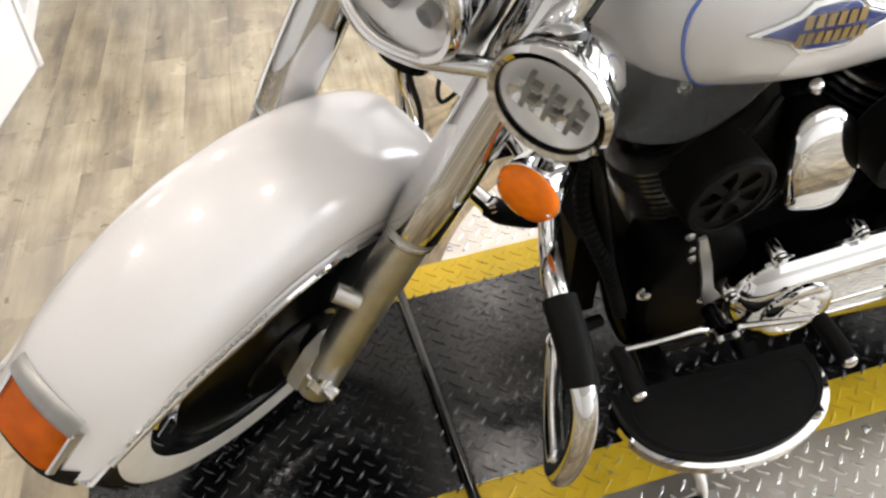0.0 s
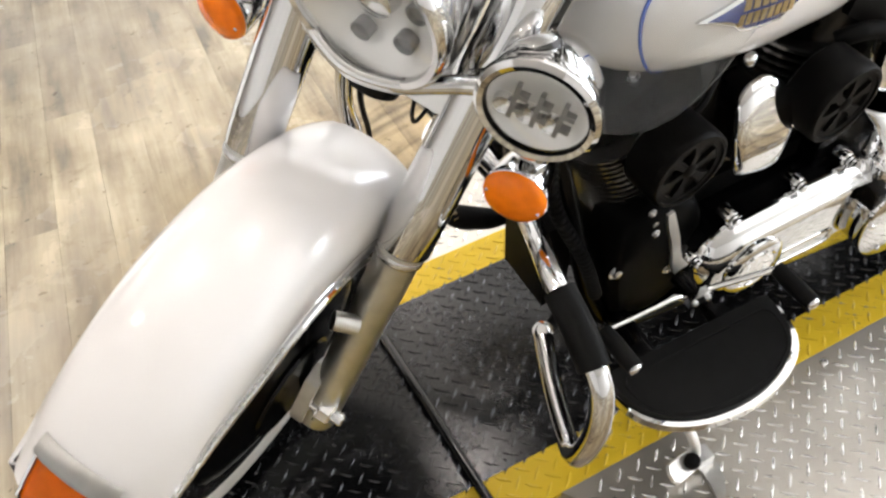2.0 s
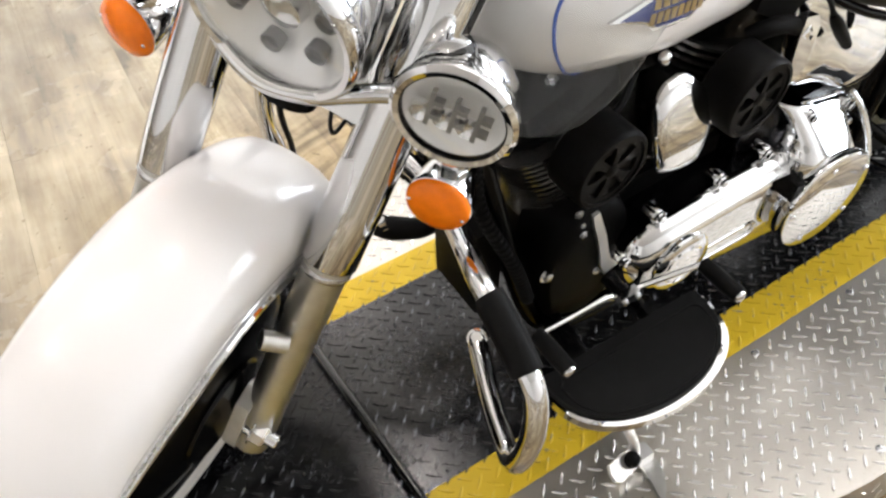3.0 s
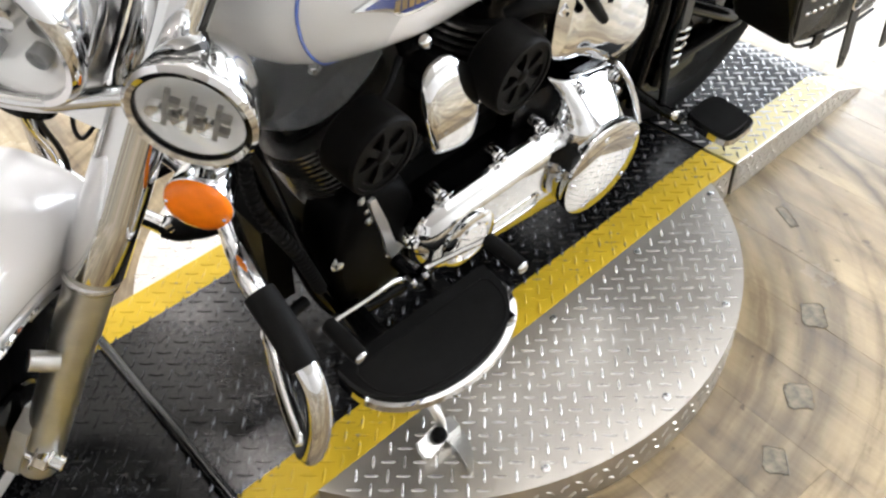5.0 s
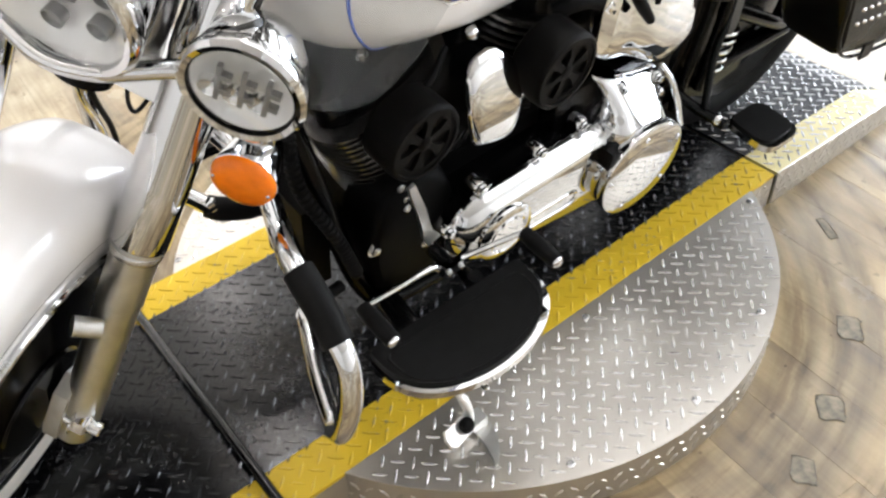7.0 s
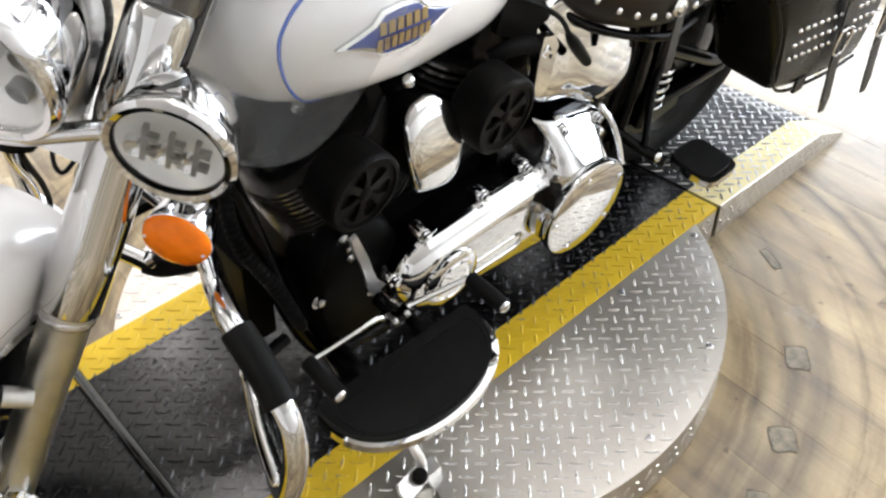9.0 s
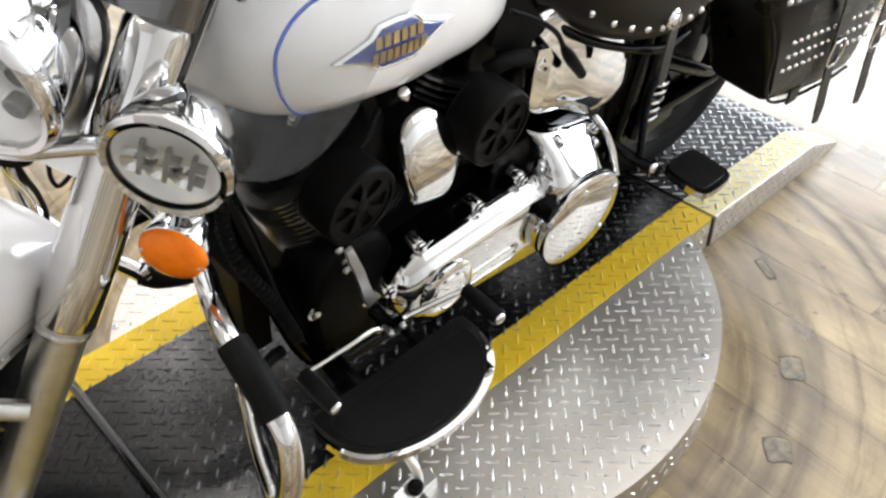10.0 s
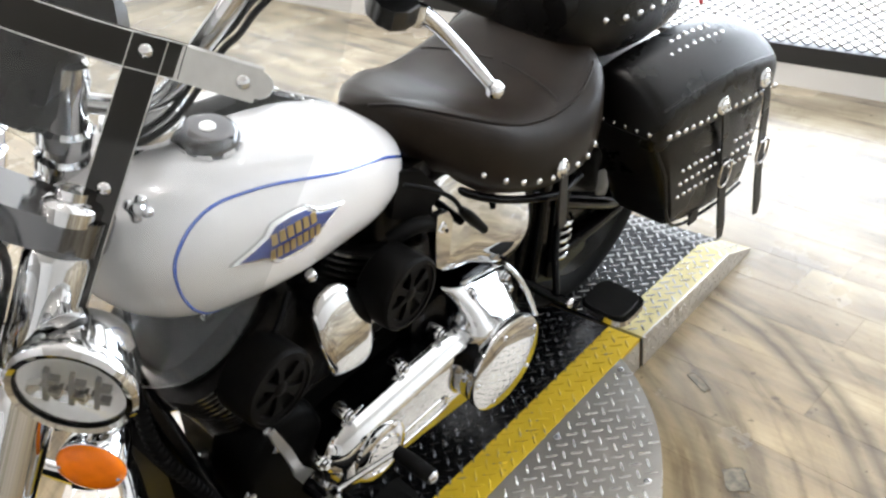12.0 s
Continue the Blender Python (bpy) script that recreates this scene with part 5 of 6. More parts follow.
        bm = tube([(xb - 0.017, yo + sg * 0.018, 0.465), (xb + 0.017, yo + sg * 0.018, 0.465), (xb + 0.019, yo + sg * 0.019, 0.42), (xb, yo + sg * 0.02, 0.405), (xb - 0.019, yo + sg * 0.019, 0.42), (xb - 0.017, yo + sg * 0.018, 0.465)], 0.0028, 8, 3)
        bp("buckle", bm, CHROME, st, "chrome buckle")
    bp("piping", tube([(0.588, yo - sg * 0.022, 0.59), (0.622, yo - sg * 0.004, 0.5), (0.658, yo - sg * 0.005, 0.39), (0.715, yo - sg * 0.004, 0.337), (0.86, yo - sg * 0.003, 0.334), (0.95, yo - sg * 0.008, 0.345)], 0.004, 8, 5), LEATHER, bag)
    bp("tab", slab([(-0.014, 0), (0.014, 0), (0.016, -0.035), (-0.01, -0.04)], 0.006, frame_of((0.76, yo - sg * 0.004, 0.36), (0, sg, 0)), 0.001, 1), LEATHER, bag)
    return bag


saddlebag(-1)
saddlebag(1)

# rear fender and lamp
prof = [(-0.1, 0.27), (-0.102, 0.31), (-0.096, 0.345), (-0.07, 0.37), (-0.035, 0.38), (0, 0.383), (0.035, 0.38), (0.07, 0.37), (0.096, 0.345), (0.102, 0.31), (0.1, 0.27)]
rf = part("rear_fender", fender_shell(XR, ZA + 0.03, 125, -8, prof, 28), WHITE, bike, "pearl white rear fender")
part("tail_lamp", lathe([(0.045, 0), (0.045, 0.02), (0.03, 0.035), (0, 0.04)], (XR + 0.365, 0, 0.50), (1, 0, 0.2), 24), RED, rf, "red tail lamp")
part("reflector", lathe([(0.014, 0), (0.014, 0.006), (0.01, 0.008), (0, 0.008)], (1.06, -0.09, 0.70), (0.3, -1, 0.2), 16), RED, rf, "small red reflector")

# ---- engine, frame and running gear ----
def finned(name, base, axis, w, d, h, fins, material, r=0.012):
    m = frame_of(base, axis, (0, 1, 0)) @ Matrix.Rotation(math.pi / 2, 4, "Z")
    core = part(name, slab(oval(w * 0.8, d * 0.8, 28, 3), h, m, 0, 1), material, bike, "black finned cylinder")
    for k in range(fins):
        z = h * (k + 0.4) / fins
        part("fin", slab(oval(w, d, 32, 3.2), h / fins * 0.42, m @ Matrix.Translation((0, 0, z)), h / fins * 0.12, 1), material, core)
    return core


case = part("crankcase", block(-0.33, 0.06, -0.105, 0.105, 0.17, 0.43, 0.05, 4), CRINKLE, bike, "black powder-coated crankcase")
front_dir, rear_dir = Vector((-0.38, 0, 0.92)), Vector((0.38, 0, 0.92))
cyl1 = finned("cylinder", (-0.225, 0, 0.39), front_dir, 0.105, 0.118, 0.16, 12, FIN)
cyl2 = finned("cylinder", (-0.08, 0, 0.39), rear_dir, 0.10, 0.112, 0.16, 12, FIN)
for c, d, b in ((cyl1, front_dir, (-0.288, 0, 0.545)), (cyl2, rear_dir, (-0.018, 0, 0.545))):
    m = frame_of(b, d, (0, 1, 0)) @ Matrix.Rotation(math.pi / 2, 4, "Z")
    part("cylinder_head", slab(oval(0.085, 0.095, 28, 3.5), 0.06, m, 0, 1), CRINKLE, c, "black cylinder head")
    for k in range(5):
        part("head_fin", slab(oval(0.112, 0.124, 32, 3.5), 0.005, m @ Matrix.Translation((0, 0, 0.012 * k)), 0.0012, 1), FIN, c)
    part("rocker_box", slab(oval(0.088, 0.105, 28, 4), 0.055, m @ Matrix.Translation((0, 0, 0.062)), 0.014, 3), BLACK, c, "black rocker box")
    for yy in (0.0, 0.08):
        part("head_bolt", hexbolt(m @ Vector((yy * 0.3 - 0.06, 0, 0.118)) + Vector((0, yy * 0.9, 0)), d, 0.007, 0.01), CHROME, c)
part("engine_mount", block(-0.19, -0.1, -0.06, 0.06, 0.60, 0.655, 0.01, 2), BLACK, bike)
part("spark_lead", tube([(-0.30, -0.10, 0.60), (-0.27, -0.125, 0.62), (-0.22, -0.10, 0.645)], 0.005, 8, 6), RUBBER, bike)
part("head_chrome_bolt", dome((-0.19, -0.118, 0.668), (0, -1, 0.2), 0.011, 0.010, 18), CHROME, bike, "domed chrome bolt")

# horn cover between the cylinders
out = [(p.x, p.y) for p in spline([(0.0, 0.076, 0), (-0.026, 0.070, 0), (-0.043, 0.053, 0), (-0.050, 0.028, 0), (-0.049, 0.0, 0), (-0.045, -0.03, 0), (-0.039, -0.058, 0), (-0.030, -0.072, 0), (-0.012, -0.080, 0), (0.012, -0.088, 0), (0.034, -0.092, 0), (0.047, -0.084, 0), (0.053, -0.06, 0), (0.056, -0.03, 0), (0.057, 0.0, 0), (0.052, 0.030, 0), (0.040, 0.054, 0), (0.022, 0.070, 0), (0.0, 0.076, 0)], 4)][:-1]


def horn_ring(s, y):
    return [(-0.165 + u * s, y + 0.19 * v * s + 2.2 * (v * s) ** 2 + 0.8 * (u * s) ** 2, 0.559 + v * s) for u, v in out]


hn = part("horn_cover", rings(bmesh.new(), [horn_ring(0.97, -0.148), horn_ring(1.0, -0.151), horn_ring(1.0, -0.155)] + [horn_ring(q, -0.155 - 0.010 * (1 - q ** 12)) for q in (0.99, 0.975, 0.955, 0.93, 0.9, 0.85, 0.78, 0.68, 0.55, 0.4, 0.2, 0.05)]), CHROME, bike, "chrome teardrop horn cover")
part("horn_body", rings(bmesh.new(), [horn_ring(0.84, -0.105), horn_ring(0.84, -0.1415)]), BLACK, hn, "black horn body")

# two round slotted pods on the left of the engine
def pod(cx, cz, yb, yf, r, tilt):
    ax = Vector((tilt, -1, -0.05)).normalized()
    o = Vector((cx, yb, cz))
    L = abs(yf - yb)
    body = part("engine_pod", lathe([(r * 0.86, 0), (r, 0.006), (r, L - 0.01), (r * 0.985, L - 0.003), (r * 0.94, L), (r * 0.86, L), (r * 0.84, L - 0.008), (r * 0.3, L - 0.012), (0, L - 0.012)], o, ax, 48), PLASTIC, bike, "round black pod with six-slot face")
    fm = frame_of(o, ax)
    part("hub", lathe([(r * 0.2, L - 0.013), (r * 0.2, L - 0.004), (r * 0.13, L - 0.001), (0, L - 0.001)], o, ax, 24), PLASTIC, body)
    part("face_ring", lathe([(r * 0.87, L - 0.012), (r * 0.87, L - 0.003), (r * 0.72, L - 0.003), (r * 0.70, L - 0.012)], o, ax, 48, closed=True), PLASTIC, body)
    for k in range(6):
        a = math.pi * k / 3 + 0.3
        w0, w1 = 0.085 * r, 0.13 * r
        bm = slab([(r * 0.15, -w0), (r * 0.45, -w0), (r * 0.76, -w1 * 1.6), (r * 0.76, w1 * 1.6), (r * 0.45, w0), (r * 0.15, w0)], 0.008, fm @ Matrix.Rotation(a, 4, "Z") @ Matrix.Translation((0, 0, L - 0.0118)), 0.0015, 1)
        part("face_spoke", bm, PLASTIC, body)
    part("slot_floor", lathe([(r * 0.74, L - 0.0115), (0, L - 0.0113)], o, ax, 32), BLACK, body)
    return body


pod(-0.314, 0.569, -0.11, -0.178, 0.064, 0.06)
pod(-0.058, 0.586, -0.125, -0.194, 0.065, 0.06)
part("pod_link", tube([(-0.13, -0.15, 0.535), (-0.08, -0.165, 0.56)], 0.0045, 10, 1), CHROME, bike)

# primary cover: long chrome case with the round derby cover
DERBY = Vector((0.152, 0, 0.305))
FRONTP = Vector((-0.175, 0, 0.315))
def prim(inset, y):
    """The case's outline, drawn in by some millimetres."""
    o = arc(FRONTP.x, FRONTP.z, 0.078, 88, 268, 18)
    o += arc(DERBY.x, DERBY.z, 0.108, 272, 482, 28)
    o += [(0.06, 0.404), (0.02, 0.403)]
    n = len(o)
    out = []
    for i, (x, z) in enumerate(o):
        tx, tz = o[(i + 1) % n][0] - o[i - 1][0], o[(i + 1) % n][1] - o[i - 1][1]
        q = math.hypot(tx, tz)
        out.append((x - inset * tz / q, y, z + inset * tx / q))
    return out
pc = part("primary_cover", rings(bmesh.new(), [prim(d, y) for d, y in ((0, -0.168), (0.001, -0.174), (0.004, -0.182), (0.0095, -0.191), (0.017, -0.199), (0.026, -0.2045), (0.032, -0.2065))]), CHROME, bike, "long chrome primary cover")
part("inner_case", rings(bmesh.new(), [prim(0.006, -0.09), prim(0.006, -0.1675)]), BLACK, pc, "black inner primary case")
db = part("derby_cover", lathe([(0.092, -0.02), (0.1, -0.012), (0.1015, -0.004), (0.1, 0.002), (0.094, 0.005), (0.06, 0.0075), (0.03, 0.009), (0, 0.0095)], (DERBY.x, -0.240, DERBY.z), (0, -1, 0), 72), CHROME, pc, "polished round derby cover")
for k in range(5):
    a = 2 * math.pi * k / 5 + 0.5
    part("derby_screw", dome((DERBY.x + 0.09 * math.cos(a), -0.2448, DERBY.z + 0.08 * math.sin(a)), (0, -1, 0), 0.0055, 0.004, 12), CHROME, db)
part("derby_drum", lathe([(0.096, 0.0), (0.096, 0.075), (0.093, 0.082)], (DERBY.x, -0.150, DERBY.z), (0, -1, 0), 56), CHROME, pc)
def tower(v, xl, xr, yf):
    """A section across the housing behind the round cover: flat in front, rounded at both sides."""
    mid, half = (xl + xr) / 2, (xr - xl) / 2
    front = [(mid + half * u, yf + 0.022 * abs(u) ** 7 + 0.003 * u * u) for u in [math.sin(math.pi / 2 * k / 9) for k in range(-9, 10)]]
    return [(x, y, v - 0.25 * (x - DERBY.x)) for x, y in front + [(xr, -0.118), (xl, -0.118)]]
rows = [(0.30, 0.075, 0.232, -0.236), (0.35, 0.077, 0.229, -0.2355), (0.385, 0.083, 0.225, -0.2345), (0.400, 0.089, 0.221, -0.2285), (0.415, 0.0925, 0.2205, -0.2155), (0.430, 0.092, 0.224, -0.2000), (0.442, 0.089, 0.231, -0.1870), (0.452, 0.084, 0.240, -0.1760), (0.460, 0.080, 0.249, -0.1680), (0.464, 0.080, 0.250, -0.1630)]
part("derby_housing", rings(bmesh.new(), [tower(*r) for r in dense(rows, 40)]), CHROME, pc, "smooth chrome tower flowing into the round cover")
cx, cz = FRONTP.x + 0.02, FRONTP.z - 0.005
part("inspection_cover", lathe([(0.058, 0), (0.058, 0.006), (0.052, 0.011), (0.04, 0.0125), (0.037, 0.010), (0.034, 0.0125), (0, 0.0135)], (cx, -0.205, cz), (0, -1, 0), 44), CHROME, pc, "round chrome stator cover")
bm = tube([(-0.10, -0.207, 0.302), (0.0, -0.207, 0.303), (0.018, -0.207, 0.296), (0.018, -0.207, 0.280), (0.0, -0.207, 0.272), (-0.10, -0.206, 0.272)], 0.0032, 8, 3)
part("cover_rib", bm, CHROME, pc)
for x, z in ((-0.19, 0.405), (-0.06, 0.412), (0.04, 0.418), (0.125, 0.455), (0.222, 0.437), (-0.25, 0.34), (0.235, 0.40), (-0.24, 0.27)):
    bm = lathe([(0.013, 0.0), (0.013, 0.022), (0.011, 0.026)], (x, -0.148, z), (0, -1, 0), 16)
    hexbolt((x, -0.175, z), (0, -1, 0), 0.0075, 0.01, bm)
    part("cover_bolt", bm, CHROME, pc, "chrome cover bolt boss")
# black block stands in for a dark reflection on the drum's side
bm = slab([(0, 0), (0.03, 0.004), (0.034, 0.03), (0.004, 0.034)], 0.03, frame_of((0.058, -0.205, 0.345), (0, -1, 0)), 0.003, 2)
part("dark_reflection_block", bm, BLACK, pc)
part("cover_strut", tube([(0.236, -0.165, 0.452), (0.250, -0.185, 0.425), (0.260, -0.205, 0.385), (0.264, -0.225, 0.34)], 0.006, 12, 5), CHROME, pc)

part("gearbox", block(0.0, 0.30, -0.142, 0.13, 0.20, 0.468, 0.02, 3), BLACK, bike, "black gearbox case")

# oil tank, battery cover and plumbing below the seat
tank_out = [(p.x, p.y) for p in spline([(0.07, 0.53, 0), (0.07, 0.62, 0), (0.10, 0.675, 0), (0.20, 0.69, 0), (0.31, 0.65, 0), (0.348, 0.57, 0), (0.350, 0.50, 0), (0.328, 0.455, 0), (0.285, 0.440, 0), (0.235, 0.446, 0), (0.16, 0.488, 0), (0.10, 0.505, 0), (0.07, 0.53, 0)], 5)][:-1]
bm = rings(bmesh.new(), [[(0.2 + (x - 0.2) * k, yy + (0.17 * (z - 0.52) * k if yy < 0 else 0.0), 0.55 + (z - 0.55) * k) for x, z in tank_out] for yy, k in ((0.11, 1), (-0.128, 1), (-0.133, 0.992), (-0.1355, 0.975), (-0.137, 0.94), (-0.139, 0.7), (-0.140, 0.35))])
ot = part("oil_tank", bm, CHROME, bike, "chrome horseshoe oil tank")
part("battery_box", block(0.05, 0.37, -0.085, 0.11, 0.655, 0.715, 0.015, 2), BLACK, bike, "black battery box under the seat")
part("oil_line", tube([(-0.02, -0.115, 0.632), (0.0, -0.128, 0.645), (0.03, -0.136, 0.646), (0.06, -0.142, 0.632), (0.075, -0.145, 0.615)], 0.0135, 14, 5), RUBBER, ot, "black oil hose")
part("hose_clamp", lathe([(0.0145, -0.008), (0.0165, -0.006), (0.0165, 0.006), (0.0145, 0.008)], (0.062, -0.1425, 0.630), (0.6, 0, -0.7), 20), CHROME, ot)
part("tank_bracket", slab([(-0.012, 0.045), (0.014, 0.040), (0.024, 0.02), (0.008, -0.05), (-0.012, -0.062), (-0.026, -0.05), (-0.02, 0.01)], 0.016, frame_of((0.066, -0.142, 0.612), (0, -1, 0.1)), 0.005, 2), CHROME, ot, "chrome tank bracket")
part("wire_loom", tube([(0.0, -0.13, 0.735), (0.04, -0.15, 0.715), (0.082, -0.158, 0.681), (0.11, -0.16, 0.640)], 0.0042, 8, 6), RUBBER, bike, "thin black wire")
part("connector", tube([(0.104, -0.16, 0.648), (0.128, -0.162, 0.618), (0.168, -0.162, 0.571)], [0.006, 0.0105, 0.0105, 0.0085], 10, 4), PLASTIC, bike, "black plug hanging on its wire")
part("side_panel", slab([(-0.015, 0.672), (0.055, 0.628), (0.078, 0.622), (0.112, 0.662), (0.055, 0.728), (0.006, 0.748)], 0.012, frame_of((0, -0.104, 0), (0, -1, 0)), 0.004, 2), PLASTIC, bike, "black side panel")

# frame
FR = 0.017
for sg in (-1, 1):
    part("frame_rail", tube([(-0.47, sg * 0.03, 0.70), (-0.44, sg * 0.07, 0.52), (-0.39, sg * 0.105, 0.27), (-0.34, sg * 0.115, 0.18), (-0.25, sg * 0.12, 0.16), (0.0, sg * 0.12, 0.16), (0.18, sg * 0.12, 0.165), (0.29, sg * 0.12, 0.21), (0.34, sg * 0.12, 0.33), (0.36, sg * 0.12, 0.48), (0.34, sg * 0.11, 0.58), (0.24, sg * 0.08, 0.66)], FR, 14, 6), BLACK, bike, "black frame tube")
    part("swingarm", tube([(0.33, sg * 0.12, 0.30), (0.5, sg * 0.125, 0.31), (XR, sg * 0.13, ZA)], 0.02, 12, 5), BLACK, bike, "black swingarm")
    part("swingarm_strut", tube([(0.36, sg * 0.12, 0.52), (0.5, sg * 0.13, 0.44), (XR, sg * 0.13, ZA)], 0.016, 12, 5), BLACK, bike)
    part("fender_strut", tube([(0.34, sg * 0.125, 0.60), (0.48, sg * 0.135, 0.63), (0.75, sg * 0.135, 0.665)], 0.016, 12, 5), BLACK, bike)
part("top_tube", tube([(-0.47, 0, 0.80), (-0.2, 0, 0.72), (0.15, 0, 0.66), (0.3, 0, 0.62)], 0.022, 14, 5), BLACK, bike)
for k, (z0, z1) in enumerate(((0.62, 0.28), (0.60, 0.30))):
    part("shock_tube", tube([(0.40 + 0.04 * k, -0.14, z0), (0.35 + 0.07 * k, -0.15, z1)], 0.011, 12, 1), BLACK, bike)
# added plate; keeps the bright floor from showing between the frame tubes
part("rear_fill_plate", slab([(0.345, 0.63), (0.345, 0.40), (0.40, 0.27), (0.50, 0.22), (0.62, 0.24), (0.64, 0.40), (0.62, 0.64)], 0.006, frame_of((0, -0.112, 0), (0, -1, 0)), 0.002, 1), BLACK, bike, "black plate added to fill the dark gap by the rear wheel")
coil = [(0.442 + 0.012 * k / 40 + 0.021 * math.cos(k * 0.78), -0.148 + 0.021 * math.sin(k * 0.78), 0.335 + 0.10 * k / 40) for k in range(41)]
part("shock_spring", tube(coil, 0.0042, 8, 2), CHROME, bike, "chrome coil spring")
# regulator, pedals mounting, voltage boxes at the front of the engine
part("regulator", block(-0.452, -0.405, -0.06, 0.06, 0.225, 0.41, 0.022, 5), CRINKLE, bike, "smooth rounded black regulator")
part("oil_filter", lathe([(0.036, 0), (0.038, 0.01), (0.038, 0.08), (0.03, 0.09), (0, 0.09)], (-0.34, 0.0, 0.28), (-1, 0, -0.1), 28), CHROME, bike)
fc_out = [(p.x, p.y) for p in spline([(-0.36, 0.22, 0), (-0.375, 0.33, 0), (-0.35, 0.43, 0), (-0.28, 0.455, 0), (-0.22, 0.42, 0), (-0.2, 0.32, 0), (-0.22, 0.22, 0), (-0.29, 0.185, 0), (-0.36, 0.22, 0)], 4)][:-1]
part("front_cover", rings(bmesh.new(), [[(-0.29 + (x + 0.29) * k, yy, 0.32 + (z - 0.32) * k) for x, z in fc_out] for yy, k in ((-0.05, 1), (-0.11, 1), (-0.128, 0.95), (-0.137, 0.86), (-0.141, 0.6), (-0.142, 0.3))]), CRINKLE, bike, "rounded black engine side cover")
for x, y, z, r in ((-0.365, -0.128, 0.335, 0.0105), (-0.31, -0.138, 0.405, 0.006), (-0.312, -0.134, 0.425, 0.006), (-0.315, -0.128, 0.443, 0.006), (-0.27, -0.141, 0.30, 0.007), (-0.25, -0.14, 0.285, 0.006)):
    part("engine_bolt", hexbolt((x, y, z), (0, -1, 0), r, r * 0.9), STEEL, bike)
part("brake_hose", tube([(-0.46, -0.06, 0.66), (-0.47, -0.09, 0.52), (-0.43, -0.125, 0.40), (-0.40, -0.13, 0.30)], 0.009, 10, 5), RUBBER, bike)

bm = bmesh.new()
for p, q in zip(spline([(-0.46, -0.06, 0.66), (-0.47, -0.09, 0.52), (-0.43, -0.125, 0.40), (-0.40, -0.13, 0.30)], 12)[6:-1], spline([(-0.46, -0.06, 0.66), (-0.47, -0.09, 0.52), (-0.43, -0.125, 0.40), (-0.40, -0.13, 0.30)], 12)[7:]):
    lathe([(0.009, -0.003), (0.0118, -0.0012), (0.0118, 0.0012), (0.009, 0.003)], p, q - p, 14, bm)
part("hose_ribs", bm, RUBBER, bike, "ribbed black hose sleeve")

# engine guard with its rubber sleeve
for sg in (-1, 1):
    p = [(-0.50, 0.0, 0.512), (-0.508, sg * 0.054, 0.518), (-0.531, sg * 0.127, 0.541), (-0.557, sg * 0.195, 0.567), (-0.573, sg * 0.252, 0.569), (-0.577, sg * 0.325, 0.537), (-0.581, sg * 0.366, 0.508), (-0.588, sg * 0.382, 0.455), (-0.594, sg * 0.377, 0.39), (-0.594, sg * 0.358, 0.335), (-0.582, sg * 0.325, 0.310), (-0.552, sg * 0.245, 0.296), (-0.505, sg * 0.142, 0.284)]
    g = part("engine_guard", tube(p, 0.0158, 16, 6), CHROME, bike, "chrome tubular engine guard")
    part("guard_sleeve", tube([(-0.5734, sg * 0.258, 0.5675), (-0.5755, sg * 0.30, 0.551), (-0.577, sg * 0.325, 0.537), (-0.579, sg * 0.348, 0.522)], 0.0205, 20, 4), RUBBER, g, "black rubber sleeve")
    part("guard_bolt", hexbolt((-0.505, sg * 0.142, 0.290), (-0.3, sg * 0.3, 0.9), 0.012, 0.014), CHROME, g)
    part("guard_bracket", tube([(-0.512, sg * 0.155, 0.285), (-0.492, sg * 0.137, 0.28), (-0.45, sg * 0.118, 0.272), (-0.42, sg * 0.112, 0.268)], [0.0195, 0.022, 0.019, 0.014] if sg > 0 else 0.0105, 16, 4), RUBBER, g, "black rubber guard mount")

# rider footboards
def footboard(sg, cx, inner, outer, half, z, name, rot=0.0):
    n = 30
    o = [(cx - half, sg * inner), (cx + half, sg * inner)] + [(cx + half * math.cos(math.pi * k / n), sg * (inner + 0.012 + (outer - inner - 0.012) * abs(math.sin(math.pi * k / n)) ** 0.72)) for k in range(n + 1)]
    o = [Vector(q) for q in o[2:]] + []
    pts = [(v.x, v.y) for v in o] + [(cx - half * 0.93, sg * inner), (cx + half * 0.93, sg * inner)]
    if sg < 0:
        pts = pts[::-1]
    b = part(name, slab(pts, 0.016, Matrix.Translation((0, 0, z - 0.018)), 0.005, 2), CHROME, bike, "chrome-edged footboard")
    c = Vector((cx, sg * (inner + outer) / 2))
    pad = [((p[0] - c.x) * 0.955 + c.x, sg * max(inner - 0.003, abs(p[1]) - 0.011)) for p in pts]
    pd = part("tread_pad", slab(pad, 0.010, Matrix.Translation((0, 0, z - 0.004)), 0.004, 2), RUBBER, b, "black rubber tread pad")
    pad2 = [((p[0] - c.x) * 0.86 + c.x, (p[1] - c.y) * 0.74 + c.y) for p in pts]
    part("pad_groove", tube([(x, y, z + 0.0055) for x, y in pad2 + pad2[:1]], 0.0022, 6, 1), RUBBER, pd)
    return b
